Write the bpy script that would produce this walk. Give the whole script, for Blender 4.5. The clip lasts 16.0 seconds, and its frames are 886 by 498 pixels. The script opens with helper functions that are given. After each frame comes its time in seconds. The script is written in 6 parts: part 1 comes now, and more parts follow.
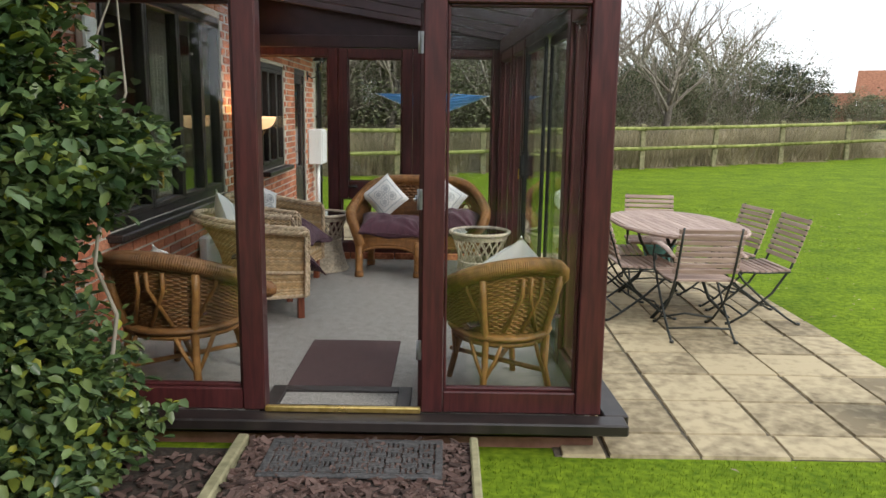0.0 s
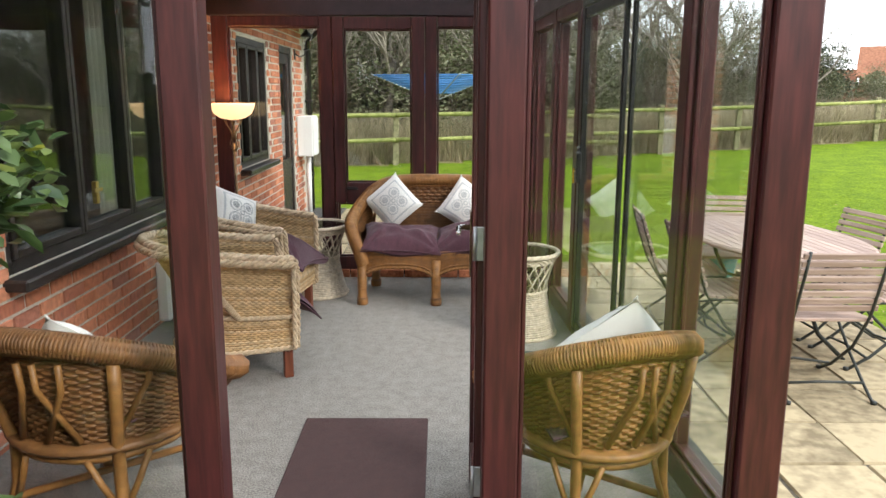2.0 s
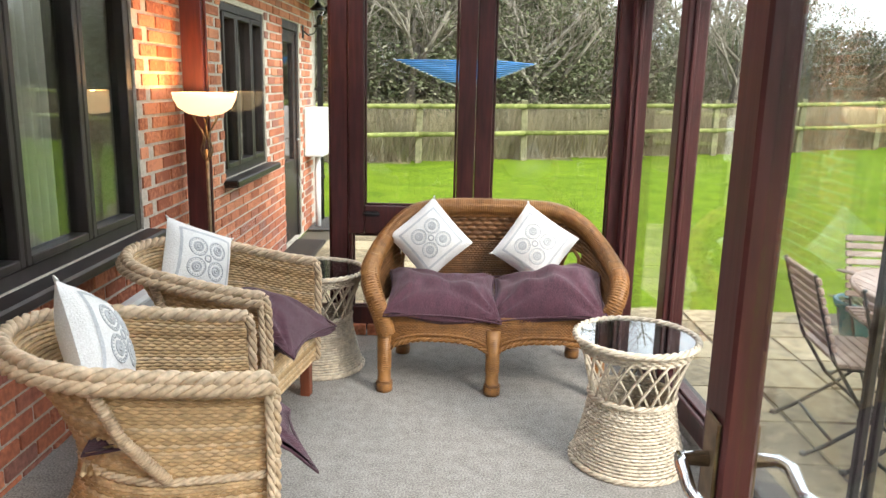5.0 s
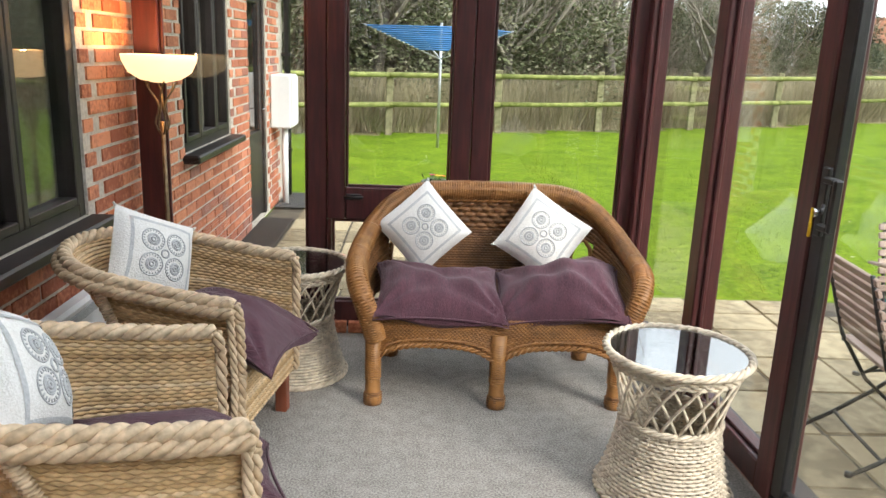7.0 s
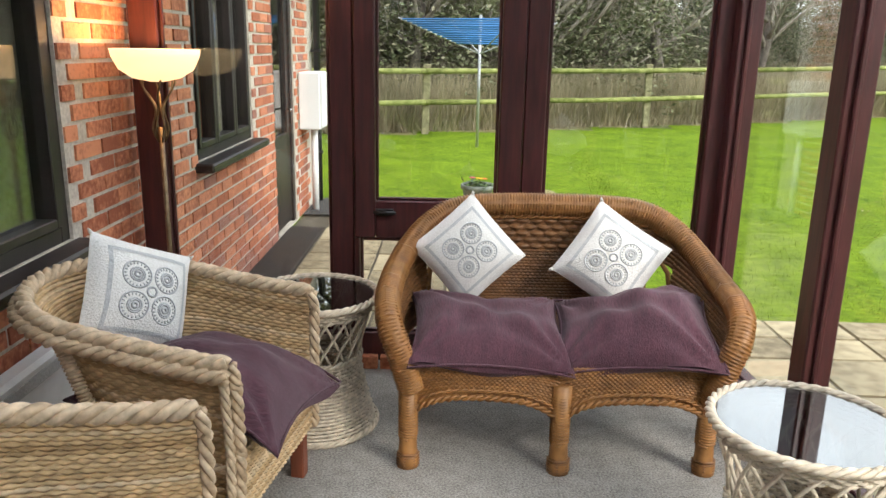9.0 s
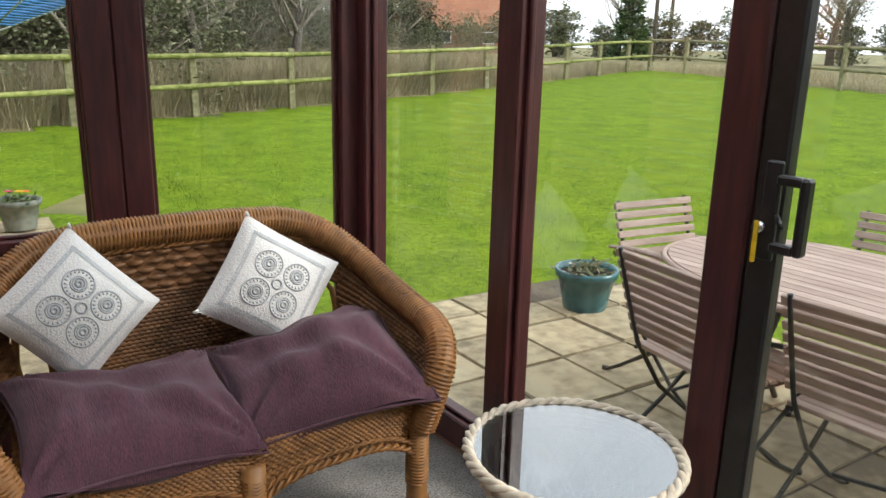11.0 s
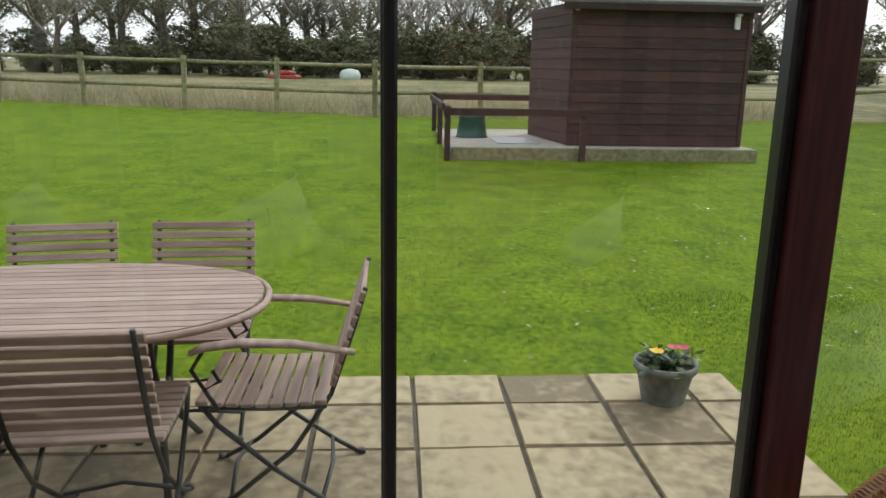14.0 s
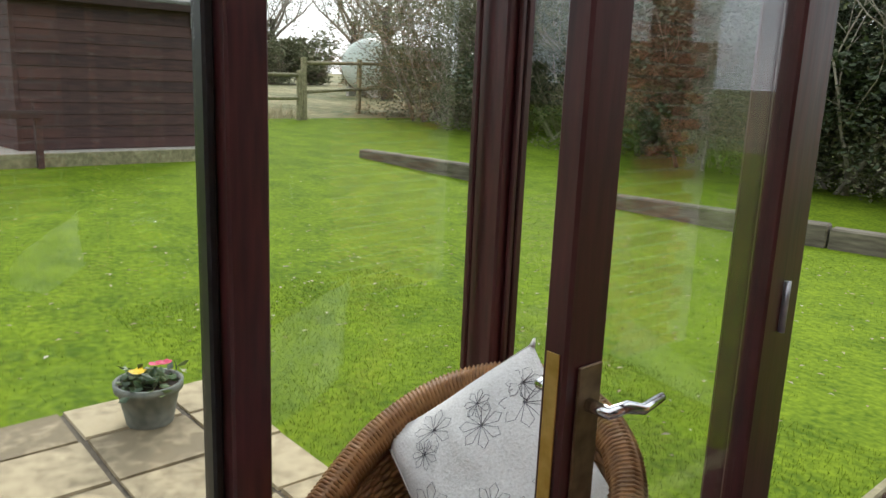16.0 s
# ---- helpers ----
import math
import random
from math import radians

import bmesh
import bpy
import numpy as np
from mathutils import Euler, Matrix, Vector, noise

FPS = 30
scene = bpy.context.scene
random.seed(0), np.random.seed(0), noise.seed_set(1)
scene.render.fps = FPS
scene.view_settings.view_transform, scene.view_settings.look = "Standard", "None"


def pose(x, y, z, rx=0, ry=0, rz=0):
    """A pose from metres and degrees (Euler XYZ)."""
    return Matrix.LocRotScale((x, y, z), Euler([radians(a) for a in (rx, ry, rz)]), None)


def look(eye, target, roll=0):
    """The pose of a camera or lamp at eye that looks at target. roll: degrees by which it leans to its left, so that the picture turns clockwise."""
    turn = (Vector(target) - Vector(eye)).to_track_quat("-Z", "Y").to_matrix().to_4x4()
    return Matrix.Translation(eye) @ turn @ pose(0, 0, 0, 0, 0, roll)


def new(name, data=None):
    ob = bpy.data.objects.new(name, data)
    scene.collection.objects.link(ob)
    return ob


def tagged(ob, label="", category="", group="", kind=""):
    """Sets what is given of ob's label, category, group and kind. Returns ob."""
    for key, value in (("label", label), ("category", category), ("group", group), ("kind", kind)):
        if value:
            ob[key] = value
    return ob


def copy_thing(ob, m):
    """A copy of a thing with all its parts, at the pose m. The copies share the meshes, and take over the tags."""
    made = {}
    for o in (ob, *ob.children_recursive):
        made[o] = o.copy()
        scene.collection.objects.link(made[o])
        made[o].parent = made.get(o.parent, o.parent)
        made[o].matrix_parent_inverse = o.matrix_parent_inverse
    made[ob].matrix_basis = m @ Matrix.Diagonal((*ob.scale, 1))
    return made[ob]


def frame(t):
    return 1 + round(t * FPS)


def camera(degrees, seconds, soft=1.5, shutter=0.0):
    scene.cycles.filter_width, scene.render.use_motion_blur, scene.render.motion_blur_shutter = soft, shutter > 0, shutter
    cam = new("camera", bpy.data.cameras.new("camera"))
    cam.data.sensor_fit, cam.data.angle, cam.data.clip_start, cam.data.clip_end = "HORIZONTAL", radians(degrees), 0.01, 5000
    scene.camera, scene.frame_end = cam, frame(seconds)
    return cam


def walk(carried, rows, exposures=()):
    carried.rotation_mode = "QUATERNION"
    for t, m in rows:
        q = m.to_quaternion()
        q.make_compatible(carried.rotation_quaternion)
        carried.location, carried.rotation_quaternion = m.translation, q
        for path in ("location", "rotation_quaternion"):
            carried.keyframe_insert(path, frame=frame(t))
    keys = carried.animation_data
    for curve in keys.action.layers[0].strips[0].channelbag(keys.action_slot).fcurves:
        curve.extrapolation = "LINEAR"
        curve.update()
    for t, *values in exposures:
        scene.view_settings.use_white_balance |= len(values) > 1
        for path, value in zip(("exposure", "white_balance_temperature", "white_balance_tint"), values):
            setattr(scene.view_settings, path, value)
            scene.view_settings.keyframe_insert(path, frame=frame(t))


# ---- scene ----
cam = camera(60.1, 16.0)
PATH = [
    (0, (0.268, -0.141, 1.496), (0.256, 1.827, 1.143), 0.8),
    (0.5, (0.217, 0.235, 1.526), (0.196, 2.201, 1.159), 0.3),
    (1, (0.181, 0.646, 1.499), (0.165, 2.607, 1.108), 0.6),
    (1.5, (0.106, 0.994, 1.502), (0.099, 2.954, 1.104), 0.7),
    (2, (0.023, 1.331, 1.508), (0.031, 3.291, 1.109), 0.2),
    (2.5, (0.027, 1.661, 1.501), (0.004, 3.623, 1.114), -0.5),
    (3, (0.016, 1.978, 1.501), (0.003, 3.938, 1.104), 0.2),
    (3.5, (-0.096, 2.298, 1.51), (-0.084, 4.252, 1.083), 1.2),
    (4, (-0.145, 2.562, 1.521), (-0.123, 4.516, 1.093), 0.5),
    (4.5, (-0.176, 2.897, 1.517), (-0.213, 4.852, 1.098), 1.2),
    (7, (-0.379, 3.654, 1.488), (-0.303, 5.589, 0.989), 2.2),
    (7.5, (-0.4, 3.91, 1.477), (-0.438, 5.848, 0.982), 0.7),
    (8, (-0.401, 4.009, 1.491), (-0.528, 5.941, 0.988), -0.0),
    (8.2, (-0.394, 4.029, 1.479), (-0.51, 5.96, 0.972), 0.4),
    (10.3, (-0.535, 4.666, 1.427), (0.07, 6.506, 0.929), 1.6),
    (10.5, (-0.588, 4.693, 1.413), (0.189, 6.468, 0.914), 2.0),
    (11, (-0.581, 4.934, 1.413), (0.477, 6.55, 0.896), 1.4),
    (11.5, (-0.574, 5.103, 1.422), (0.722, 6.559, 0.977), 1.7),
    (12, (-0.589, 5.21, 1.438), (0.996, 6.354, 1.014), 2.0),
    (12.5, (-0.636, 5.249, 1.449), (1.139, 6.061, 1.012), 0.9),
    (13, (-0.626, 5.207, 1.444), (1.258, 5.703, 0.991), 0.9),
    (13.5, (-0.593, 5.138, 1.446), (1.348, 5.297, 0.989), 1.3),
    (14, (-0.553, 5.06, 1.445), (1.388, 4.925, 0.979), 1.0),
    (14.5, (-0.495, 4.962, 1.447), (1.406, 4.547, 0.986), 1.5),
    (15, (-0.48, 4.96, 1.467), (1.31, 4.192, 1.015), 2.2),
    (15.5, (-0.474, 4.947, 1.472), (1.17, 3.897, 1.032), 1.8),
    (16, (-0.488, 4.914, 1.476), (0.974, 3.622, 1.04), 2.3),
]
walk(cam, [(t, look(eye, target, roll)) for t, eye, target, roll in PATH], [(0.0, 0.6), (1.5, 1.0), (2.5, 1.5), (3.5, 1.65), (4.5, 1.75), (7.0, 1.5), (8.2, 1.45), (10.5, 1.1), (11.0, 0.95), (12.0, 0.32), (13.0, 0.12), (14.0, 0.35), (15.5, 0.7), (16.0, 0.8)])

# ---- light ----
world = bpy.data.worlds.new("overcast_sky")
scene.world = world
world.use_nodes = True
wn, wl = world.node_tree.nodes, world.node_tree.links
sky = wn.new("ShaderNodeTexSky")
sky.sky_type, sky.sun_disc = "NISHITA", False
sky.sun_elevation, sky.sun_rotation = radians(38), radians(120)
cloud_at = wn.new("ShaderNodeTexCoord")
cloud_map = wn.new("ShaderNodeMapping")
cloud_map.inputs["Scale"].default_value = (1.6, 1.6, 5.0)
cloud = wn.new("ShaderNodeTexNoise")
cloud.inputs["Scale"].default_value, cloud.inputs["Detail"].default_value = 2.2, 6
cloud_ramp = wn.new("ShaderNodeValToRGB")
cloud_ramp.color_ramp.elements[0].position, cloud_ramp.color_ramp.elements[0].color = 0.3, (8.0, 8.6, 9.4, 1)
cloud_ramp.color_ramp.elements[1].position, cloud_ramp.color_ramp.elements[1].color = 0.68, (11.5, 11.8, 12.2, 1)
sky_mix = wn.new("ShaderNodeMixRGB")
sky_mix.inputs[0].default_value = 0.86
wl.new(cloud_at.outputs["Generated"], cloud_map.inputs["Vector"])
wl.new(cloud_map.outputs[0], cloud.inputs["Vector"])
wl.new(cloud.outputs["Fac"], cloud_ramp.inputs[0])
wl.new(sky.outputs[0], sky_mix.inputs[1])
wl.new(cloud_ramp.outputs[0], sky_mix.inputs[2])
wl.new(sky_mix.outputs[0], wn["Background"].inputs[0])
wn["Background"].inputs[1].default_value = 0.1

sun_data = bpy.data.lights.new("sun", "SUN")
sun_data.energy, sun_data.angle, sun_data.color = 1.5, radians(20), (1.0, 0.96, 0.9)
sun = new("sun", sun_data)
sun.matrix_world = look((20, -15, 20), (0, 5, 0))

# ---- builders ----


class Shape:
    """Collects vertices and faces of one mesh."""

    def __init__(self):
        self.v, self.f, self.smooth = [], [], []

    def add(self, verts, faces, smooth=False):
        n = len(self.v)
        self.v.extend(tuple(p) for p in verts)
        for f in faces:
            self.f.append(tuple(n + i for i in f))
            self.smooth.append(smooth)
        return self

    def box(self, x0, x1, y0, y1, z0, z1, c=0.004, m=None):
        cx, cy, cz = (x0 + x1) / 2, (y0 + y1) / 2, (z0 + z1) / 2
        h = (abs(x1 - x0) / 2, abs(y1 - y0) / 2, abs(z1 - z0) / 2)
        c = min(c, min(h) * 0.6)
        verts, idx = [], {}
        for sx in (-1, 1):
            for sy in (-1, 1):
                for sz in (-1, 1):
                    s = (sx, sy, sz)
                    for a in range(3):
                        p = [s[i] * (h[i] - (0 if i == a else c)) for i in range(3)]
                        idx[(s, a)] = len(verts)
                        verts.append(Vector((p[0] + cx, p[1] + cy, p[2] + cz)))
        faces = []
        for a in range(3):
            b, d = (a + 1) % 3, (a + 2) % 3
            for sg in (-1, 1):
                loop = []
                for sb, sd in ((-1, -1), (1, -1), (1, 1), (-1, 1)):
                    s = [0, 0, 0]
                    s[a], s[b], s[d] = sg, sb, sd
                    loop.append(idx[(tuple(s), a)])
                faces.append(loop if sg > 0 else loop[::-1])
            for sb in (-1, 1):
                for sd in (-1, 1):
                    s0, s1 = [0, 0, 0], [0, 0, 0]
                    s0[a], s1[a] = -1, 1
                    s0[b] = s1[b] = sb
                    s0[d] = s1[d] = sd
                    loop = [idx[(tuple(s0), b)], idx[(tuple(s1), b)], idx[(tuple(s1), d)], idx[(tuple(s0), d)]]
                    faces.append(loop if sb * sd < 0 else loop[::-1])
        for sx in (-1, 1):
            for sy in (-1, 1):
                for sz in (-1, 1):
                    s = (sx, sy, sz)
                    loop = [idx[(s, 0)], idx[(s, 1)], idx[(s, 2)]]
                    faces.append(loop if sx * sy * sz > 0 else loop[::-1])
        if m is not None:
            verts = [m @ p for p in verts]
        return self.add(verts, faces)

    def tube(self, pts, r, n=6, closed=False, flat=1.0):
        """A round bar along pts; r: one radius or one for each point."""
        pts = [Vector(p) for p in pts]
        k = len(pts)
        rs = r if hasattr(r, "__len__") else [r] * k
        verts, faces, up = [], [], None
        for i, p in enumerate(pts):
            a = pts[i - 1] if (i > 0 or closed) else p
            b = pts[(i + 1) % k] if (i < k - 1 or closed) else p
            d = (b - a).normalized()
            if up is None:
                up = Vector((0, 0, 1)) if abs(d.z) < 0.9 else Vector((1, 0, 0))
            side = d.cross(up)
            if side.length < 1e-5:
                side = d.orthogonal()
            side.normalize()
            up = side.cross(d).normalized()
            for j in range(n):
                t = 2 * math.pi * j / n
                verts.append(p + side * (rs[i] * math.cos(t)) + up * (rs[i] * flat * math.sin(t)))
        for i in range(k if closed else k - 1):
            for j in range(n):
                a, b = i * n + j, i * n + (j + 1) % n
                c, d = ((i + 1) % k) * n + (j + 1) % n, ((i + 1) % k) * n + j
                faces.append((a, b, c, d))
        if not closed:
            faces.append(tuple(range(n))[::-1])
            faces.append(tuple((k - 1) * n + j for j in range(n)))
        return self.add(verts, faces, True)

    def lathe(self, profile, n=24, at=(0, 0, 0), cap=True):
        verts, faces = [], []
        for r, z in profile:
            for j in range(n):
                t = 2 * math.pi * j / n
                verts.append((at[0] + r * math.cos(t), at[1] + r * math.sin(t), at[2] + z))
        for i in range(len(profile) - 1):
            for j in range(n):
                faces.append((i * n + j, i * n + (j + 1) % n, (i + 1) * n + (j + 1) % n, (i + 1) * n + j))
        if cap:
            faces.append(tuple(range(n))[::-1])
            faces.append(tuple((len(profile) - 1) * n + j for j in range(n)))
        return self.add(verts, faces, True)

    def prism(self, outline, z0, z1):
        n = len(outline)
        verts = [(x, y, z0) for x, y in outline] + [(x, y, z1) for x, y in outline]
        faces = [tuple(range(n))[::-1], tuple(range(n, 2 * n))]
        faces += [(i, (i + 1) % n, n + (i + 1) % n, n + i) for i in range(n)]
        return self.add(verts, faces)

    def grid(self, fn, nu, nv, closed_u=False, smooth=True):
        verts = [fn(i / (nu if closed_u else nu - 1), j / (nv - 1)) for j in range(nv) for i in range(nu)]
        faces = []
        for j in range(nv - 1):
            for i in range(nu if closed_u else nu - 1):
                i2 = (i + 1) % nu
                faces.append((j * nu + i, j * nu + i2, (j + 1) * nu + i2, (j + 1) * nu + i))
        return self.add(verts, faces, smooth)

    def mesh(self, name):
        me = bpy.data.meshes.new(name)
        me.from_pydata(self.v, [], self.f)
        me.polygons.foreach_set("use_smooth", self.smooth)
        me.update()
        return me


def part(name, shape, material, parent, label="", m=None):
    """Links a shape as one mesh object under a thing or part."""
    ob = new(name, shape.mesh(name) if isinstance(shape, Shape) else shape)
    if len(ob.data.materials) == 0:
        ob.data.materials.append(material)
    ob.parent = parent
    if m is not None:
        ob.matrix_local = m
    return tagged(ob, label)


def thing(name, label, category, m=None, group="", kind=""):
    ob = new(name)
    ob.empty_display_size = 0.1
    if m is not None:
        ob.matrix_world = m
    return tagged(ob, label, category, group, kind)


def solid(name, shape, material, label="", category="", kind="", group="", m=None):
    ob = new(name, shape.mesh(name))
    ob.data.materials.append(material)
    if m is not None:
        ob.matrix_world = m
    return tagged(ob, label, category, group, kind)


def arc(cx, cy, r, a0, a1, n):
    return [(cx + r * math.cos(radians(a0 + (a1 - a0) * i / n)), cy + r * math.sin(radians(a0 + (a1 - a0) * i / n))) for i in range(n + 1)]


# ---- materials ----


def mat(name, dark, light, rough=0.6, scale=20.0, detail=4, bump=0.15, metal=0.0, stretch=(1, 1, 1), fine=None, random_value=0.0, stain=0.25, coat=0.0, sheen=0.0, sss=0.0, distort=0.0):
    """A surface whose colour drifts between dark and light at a fine and a broad scale, with relief."""
    m = bpy.data.materials.new(name)
    m.use_nodes = True
    n, l = m.node_tree.nodes, m.node_tree.links
    b = n["Principled BSDF"]
    co, mp = n.new("ShaderNodeTexCoord"), n.new("ShaderNodeMapping")
    mp.inputs["Scale"].default_value = stretch
    l.new(co.outputs["Object"], mp.inputs["Vector"])
    info = n.new("ShaderNodeObjectInfo")
    shift = n.new("ShaderNodeVectorMath")
    l.new(mp.outputs[0], shift.inputs[0])
    spread = n.new("ShaderNodeMath")
    spread.operation, spread.inputs[1].default_value = "MULTIPLY", 37.0 if random_value else 0.0
    l.new(info.outputs["Random"], spread.inputs[0])
    l.new(spread.outputs[0], shift.inputs[1])
    fine_n, broad = n.new("ShaderNodeTexNoise"), n.new("ShaderNodeTexNoise")
    fine_n.inputs["Scale"].default_value, fine_n.inputs["Detail"].default_value = scale, detail
    fine_n.inputs["Distortion"].default_value = distort
    broad.inputs["Scale"].default_value, broad.inputs["Detail"].default_value = scale * 0.12, 3
    for t in (fine_n, broad):
        l.new(shift.outputs[0], t.inputs["Vector"])
    mix = n.new("ShaderNodeMath")
    mix.operation = "MULTIPLY_ADD"
    mix.inputs[1].default_value = stain * 2
    l.new(broad.outputs["Fac"], mix.inputs[0])
    l.new(fine_n.outputs["Fac"], mix.inputs[2])
    off = n.new("ShaderNodeMath")
    off.operation, off.inputs[1].default_value = "SUBTRACT", stain
    l.new(mix.outputs[0], off.inputs[0])
    last = off
    if random_value:
        rnd = n.new("ShaderNodeMath")
        rnd.operation, rnd.inputs[1].default_value = "MULTIPLY_ADD", random_value
        l.new(info.outputs["Random"], rnd.inputs[0])
        l.new(off.outputs[0], rnd.inputs[2])
        sub = n.new("ShaderNodeMath")
        sub.operation, sub.inputs[1].default_value = "SUBTRACT", random_value * 0.5
        l.new(rnd.outputs[0], sub.inputs[0])
        last = sub
    ramp = n.new("ShaderNodeValToRGB")
    ramp.color_ramp.elements[0].position, ramp.color_ramp.elements[0].color = 0.3, (*dark, 1)
    ramp.color_ramp.elements[1].position, ramp.color_ramp.elements[1].color = 0.7, (*light, 1)
    l.new(last.outputs[0], ramp.inputs[0])
    l.new(ramp.outputs[0], b.inputs["Base Color"])
    rr = n.new("ShaderNodeMapRange")
    rr.inputs["To Min"].default_value, rr.inputs["To Max"].default_value = max(0.02, rough - 0.1), min(1, rough + 0.1)
    l.new(broad.outputs["Fac"], rr.inputs["Value"])
    l.new(rr.outputs[0], b.inputs["Roughness"])
    b.inputs["Metallic"].default_value = metal
    b.inputs["Coat Weight"].default_value = coat
    b.inputs["Sheen Weight"].default_value = sheen
    if bump:
        bp = n.new("ShaderNodeBump")
        bp.inputs["Strength"].default_value, bp.inputs["Distance"].default_value = bump, 0.01
        l.new(fine_n.outputs["Fac"], bp.inputs["Height"])
        l.new(bp.outputs[0], b.inputs["Normal"])
    return m


def island_mat(name, colours, rough=0.6, translucent=0.0, noise_scale=8.0):
    """A surface in which every loose piece of the mesh takes its own colour."""
    m = bpy.data.materials.new(name)
    m.use_nodes = True
    n, l = m.node_tree.nodes, m.node_tree.links
    b = n["Principled BSDF"]
    geo, ramp = n.new("ShaderNodeNewGeometry"), n.new("ShaderNodeValToRGB")
    while len(ramp.color_ramp.elements) < len(colours):
        ramp.color_ramp.elements.new(0.5)
    for i, c in enumerate(colours):
        ramp.color_ramp.elements[i].position, ramp.color_ramp.elements[i].color = i / (len(colours) - 1), (*c, 1)
    l.new(geo.outputs["Random Per Island"], ramp.inputs[0])
    co, nz, mx = n.new("ShaderNodeTexCoord"), n.new("ShaderNodeTexNoise"), n.new("ShaderNodeMixRGB")
    nz.inputs["Scale"].default_value = noise_scale
    l.new(co.outputs["Object"], nz.inputs["Vector"])
    rng = n.new("ShaderNodeMapRange")
    rng.inputs["From Min"].default_value, rng.inputs["From Max"].default_value = 0.25, 0.75
    rng.inputs["To Min"].default_value, rng.inputs["To Max"].default_value = 0.65, 1.25
    l.new(nz.outputs["Fac"], rng.inputs["Value"])
    mx.blend_type, mx.inputs[0].default_value = "MULTIPLY", 1.0
    l.new(ramp.outputs[0], mx.inputs[1])
    l.new(rng.outputs[0], mx.inputs[2])
    l.new(mx.outputs[0], b.inputs["Base Color"])
    b.inputs["Roughness"].default_value = rough
    if translucent:
        b.inputs["Subsurface Weight"].default_value = 0.0
        tr, ms = n.new("ShaderNodeBsdfTranslucent"), n.new("ShaderNodeMixShader")
        l.new(mx.outputs[0], tr.inputs["Color"])
        ms.inputs[0].default_value = translucent
        l.new(b.outputs[0], ms.inputs[1])
        l.new(tr.outputs[0], ms.inputs[2])
        l.new(ms.outputs[0], n["Material Output"].inputs["Surface"])
    return m


def glass_mat(name, tint=(0.97, 0.985, 0.98), least=0.045):
    """Clear glass: light goes through, with a mirror gloss that grows towards grazing angles."""
    m = bpy.data.materials.new(name)
    m.use_nodes = True
    n, l = m.node_tree.nodes, m.node_tree.links
    n.remove(n["Principled BSDF"])
    clear, gloss, ms = n.new("ShaderNodeBsdfTransparent"), n.new("ShaderNodeBsdfGlossy"), n.new("ShaderNodeMixShader")
    clear.inputs["Color"].default_value = (*tint, 1)
    gloss.inputs["Roughness"].default_value = 0.0
    facing, power, scale_ = n.new("ShaderNodeLayerWeight"), n.new("ShaderNodeMath"), n.new("ShaderNodeMath")
    facing.inputs["Blend"].default_value = 0.5
    power.operation, power.inputs[1].default_value = "POWER", 5.0
    scale_.operation, scale_.inputs[1].default_value, scale_.inputs[2].default_value = "MULTIPLY_ADD", 1.0 - least, least
    l.new(facing.outputs["Facing"], power.inputs[0])
    l.new(power.outputs[0], scale_.inputs[0])
    l.new(scale_.outputs[0], ms.inputs[0])
    l.new(clear.outputs[0], ms.inputs[1])
    l.new(gloss.outputs[0], ms.inputs[2])
    l.new(ms.outputs[0], n["Material Output"].inputs["Surface"])
    return m


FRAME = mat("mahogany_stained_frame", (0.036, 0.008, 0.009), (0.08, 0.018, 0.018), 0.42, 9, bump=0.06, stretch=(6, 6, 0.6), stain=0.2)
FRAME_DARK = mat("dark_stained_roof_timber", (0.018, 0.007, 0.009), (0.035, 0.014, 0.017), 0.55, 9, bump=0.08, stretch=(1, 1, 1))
BLACK_METAL = mat("black_door_aluminium", (0.006, 0.006, 0.007), (0.014, 0.014, 0.015), 0.4, 40, bump=0.03)
HOUSE_FRAME = mat("dark_brown_window_frame", (0.012, 0.009, 0.008), (0.03, 0.022, 0.02), 0.45, 12, bump=0.06, stretch=(1, 1, 0.3))
BRICK = mat("red_brick", (0.3, 0.085, 0.04), (0.66, 0.26, 0.135), 0.85, 45, bump=0.5, random_value=0.5, stain=0.4)
MORTAR = mat("lime_mortar", (0.42, 0.37, 0.31), (0.62, 0.56, 0.48), 0.95, 60, bump=0.4)
CARPET = mat("grey_speckled_carpet", (0.13, 0.12, 0.107), (0.37, 0.345, 0.312), 0.95, 135, detail=3, bump=0.5, stain=0.15)
MAT_BROWN = mat("brown_ribbed_doormat", (0.05, 0.026, 0.025), (0.085, 0.045, 0.043), 0.95, 260, bump=0.5)
MAT_DARK = mat("dark_grey_doormat", (0.02, 0.025, 0.03), (0.045, 0.052, 0.058), 0.95, 260, bump=0.5)
RUBBER = mat("black_rubber", (0.03, 0.03, 0.031), (0.09, 0.087, 0.085), 0.7, 60, bump=0.3)
OLD_BRASS = mat("aged_brass", (0.12, 0.08, 0.045), (0.26, 0.18, 0.1), 0.45, 30, bump=0.05, metal=0.7)
BRASS = mat("brass", (0.55, 0.36, 0.09), (0.75, 0.55, 0.2), 0.3, 30, bump=0.05, metal=0.9)
CHROME = mat("polished_chrome", (0.6, 0.6, 0.6), (0.8, 0.8, 0.8), 0.15, 30, bump=0.02, metal=1.0)
SLAB = mat("riven_sandstone_slab", (0.2, 0.158, 0.092), (0.46, 0.378, 0.235), 0.85, 14, detail=9, bump=0.7, random_value=0.45, stain=0.32)
JOINT = mat("sandy_paving_joint", (0.06, 0.05, 0.035), (0.14, 0.115, 0.08), 0.95, 40, bump=0.4)
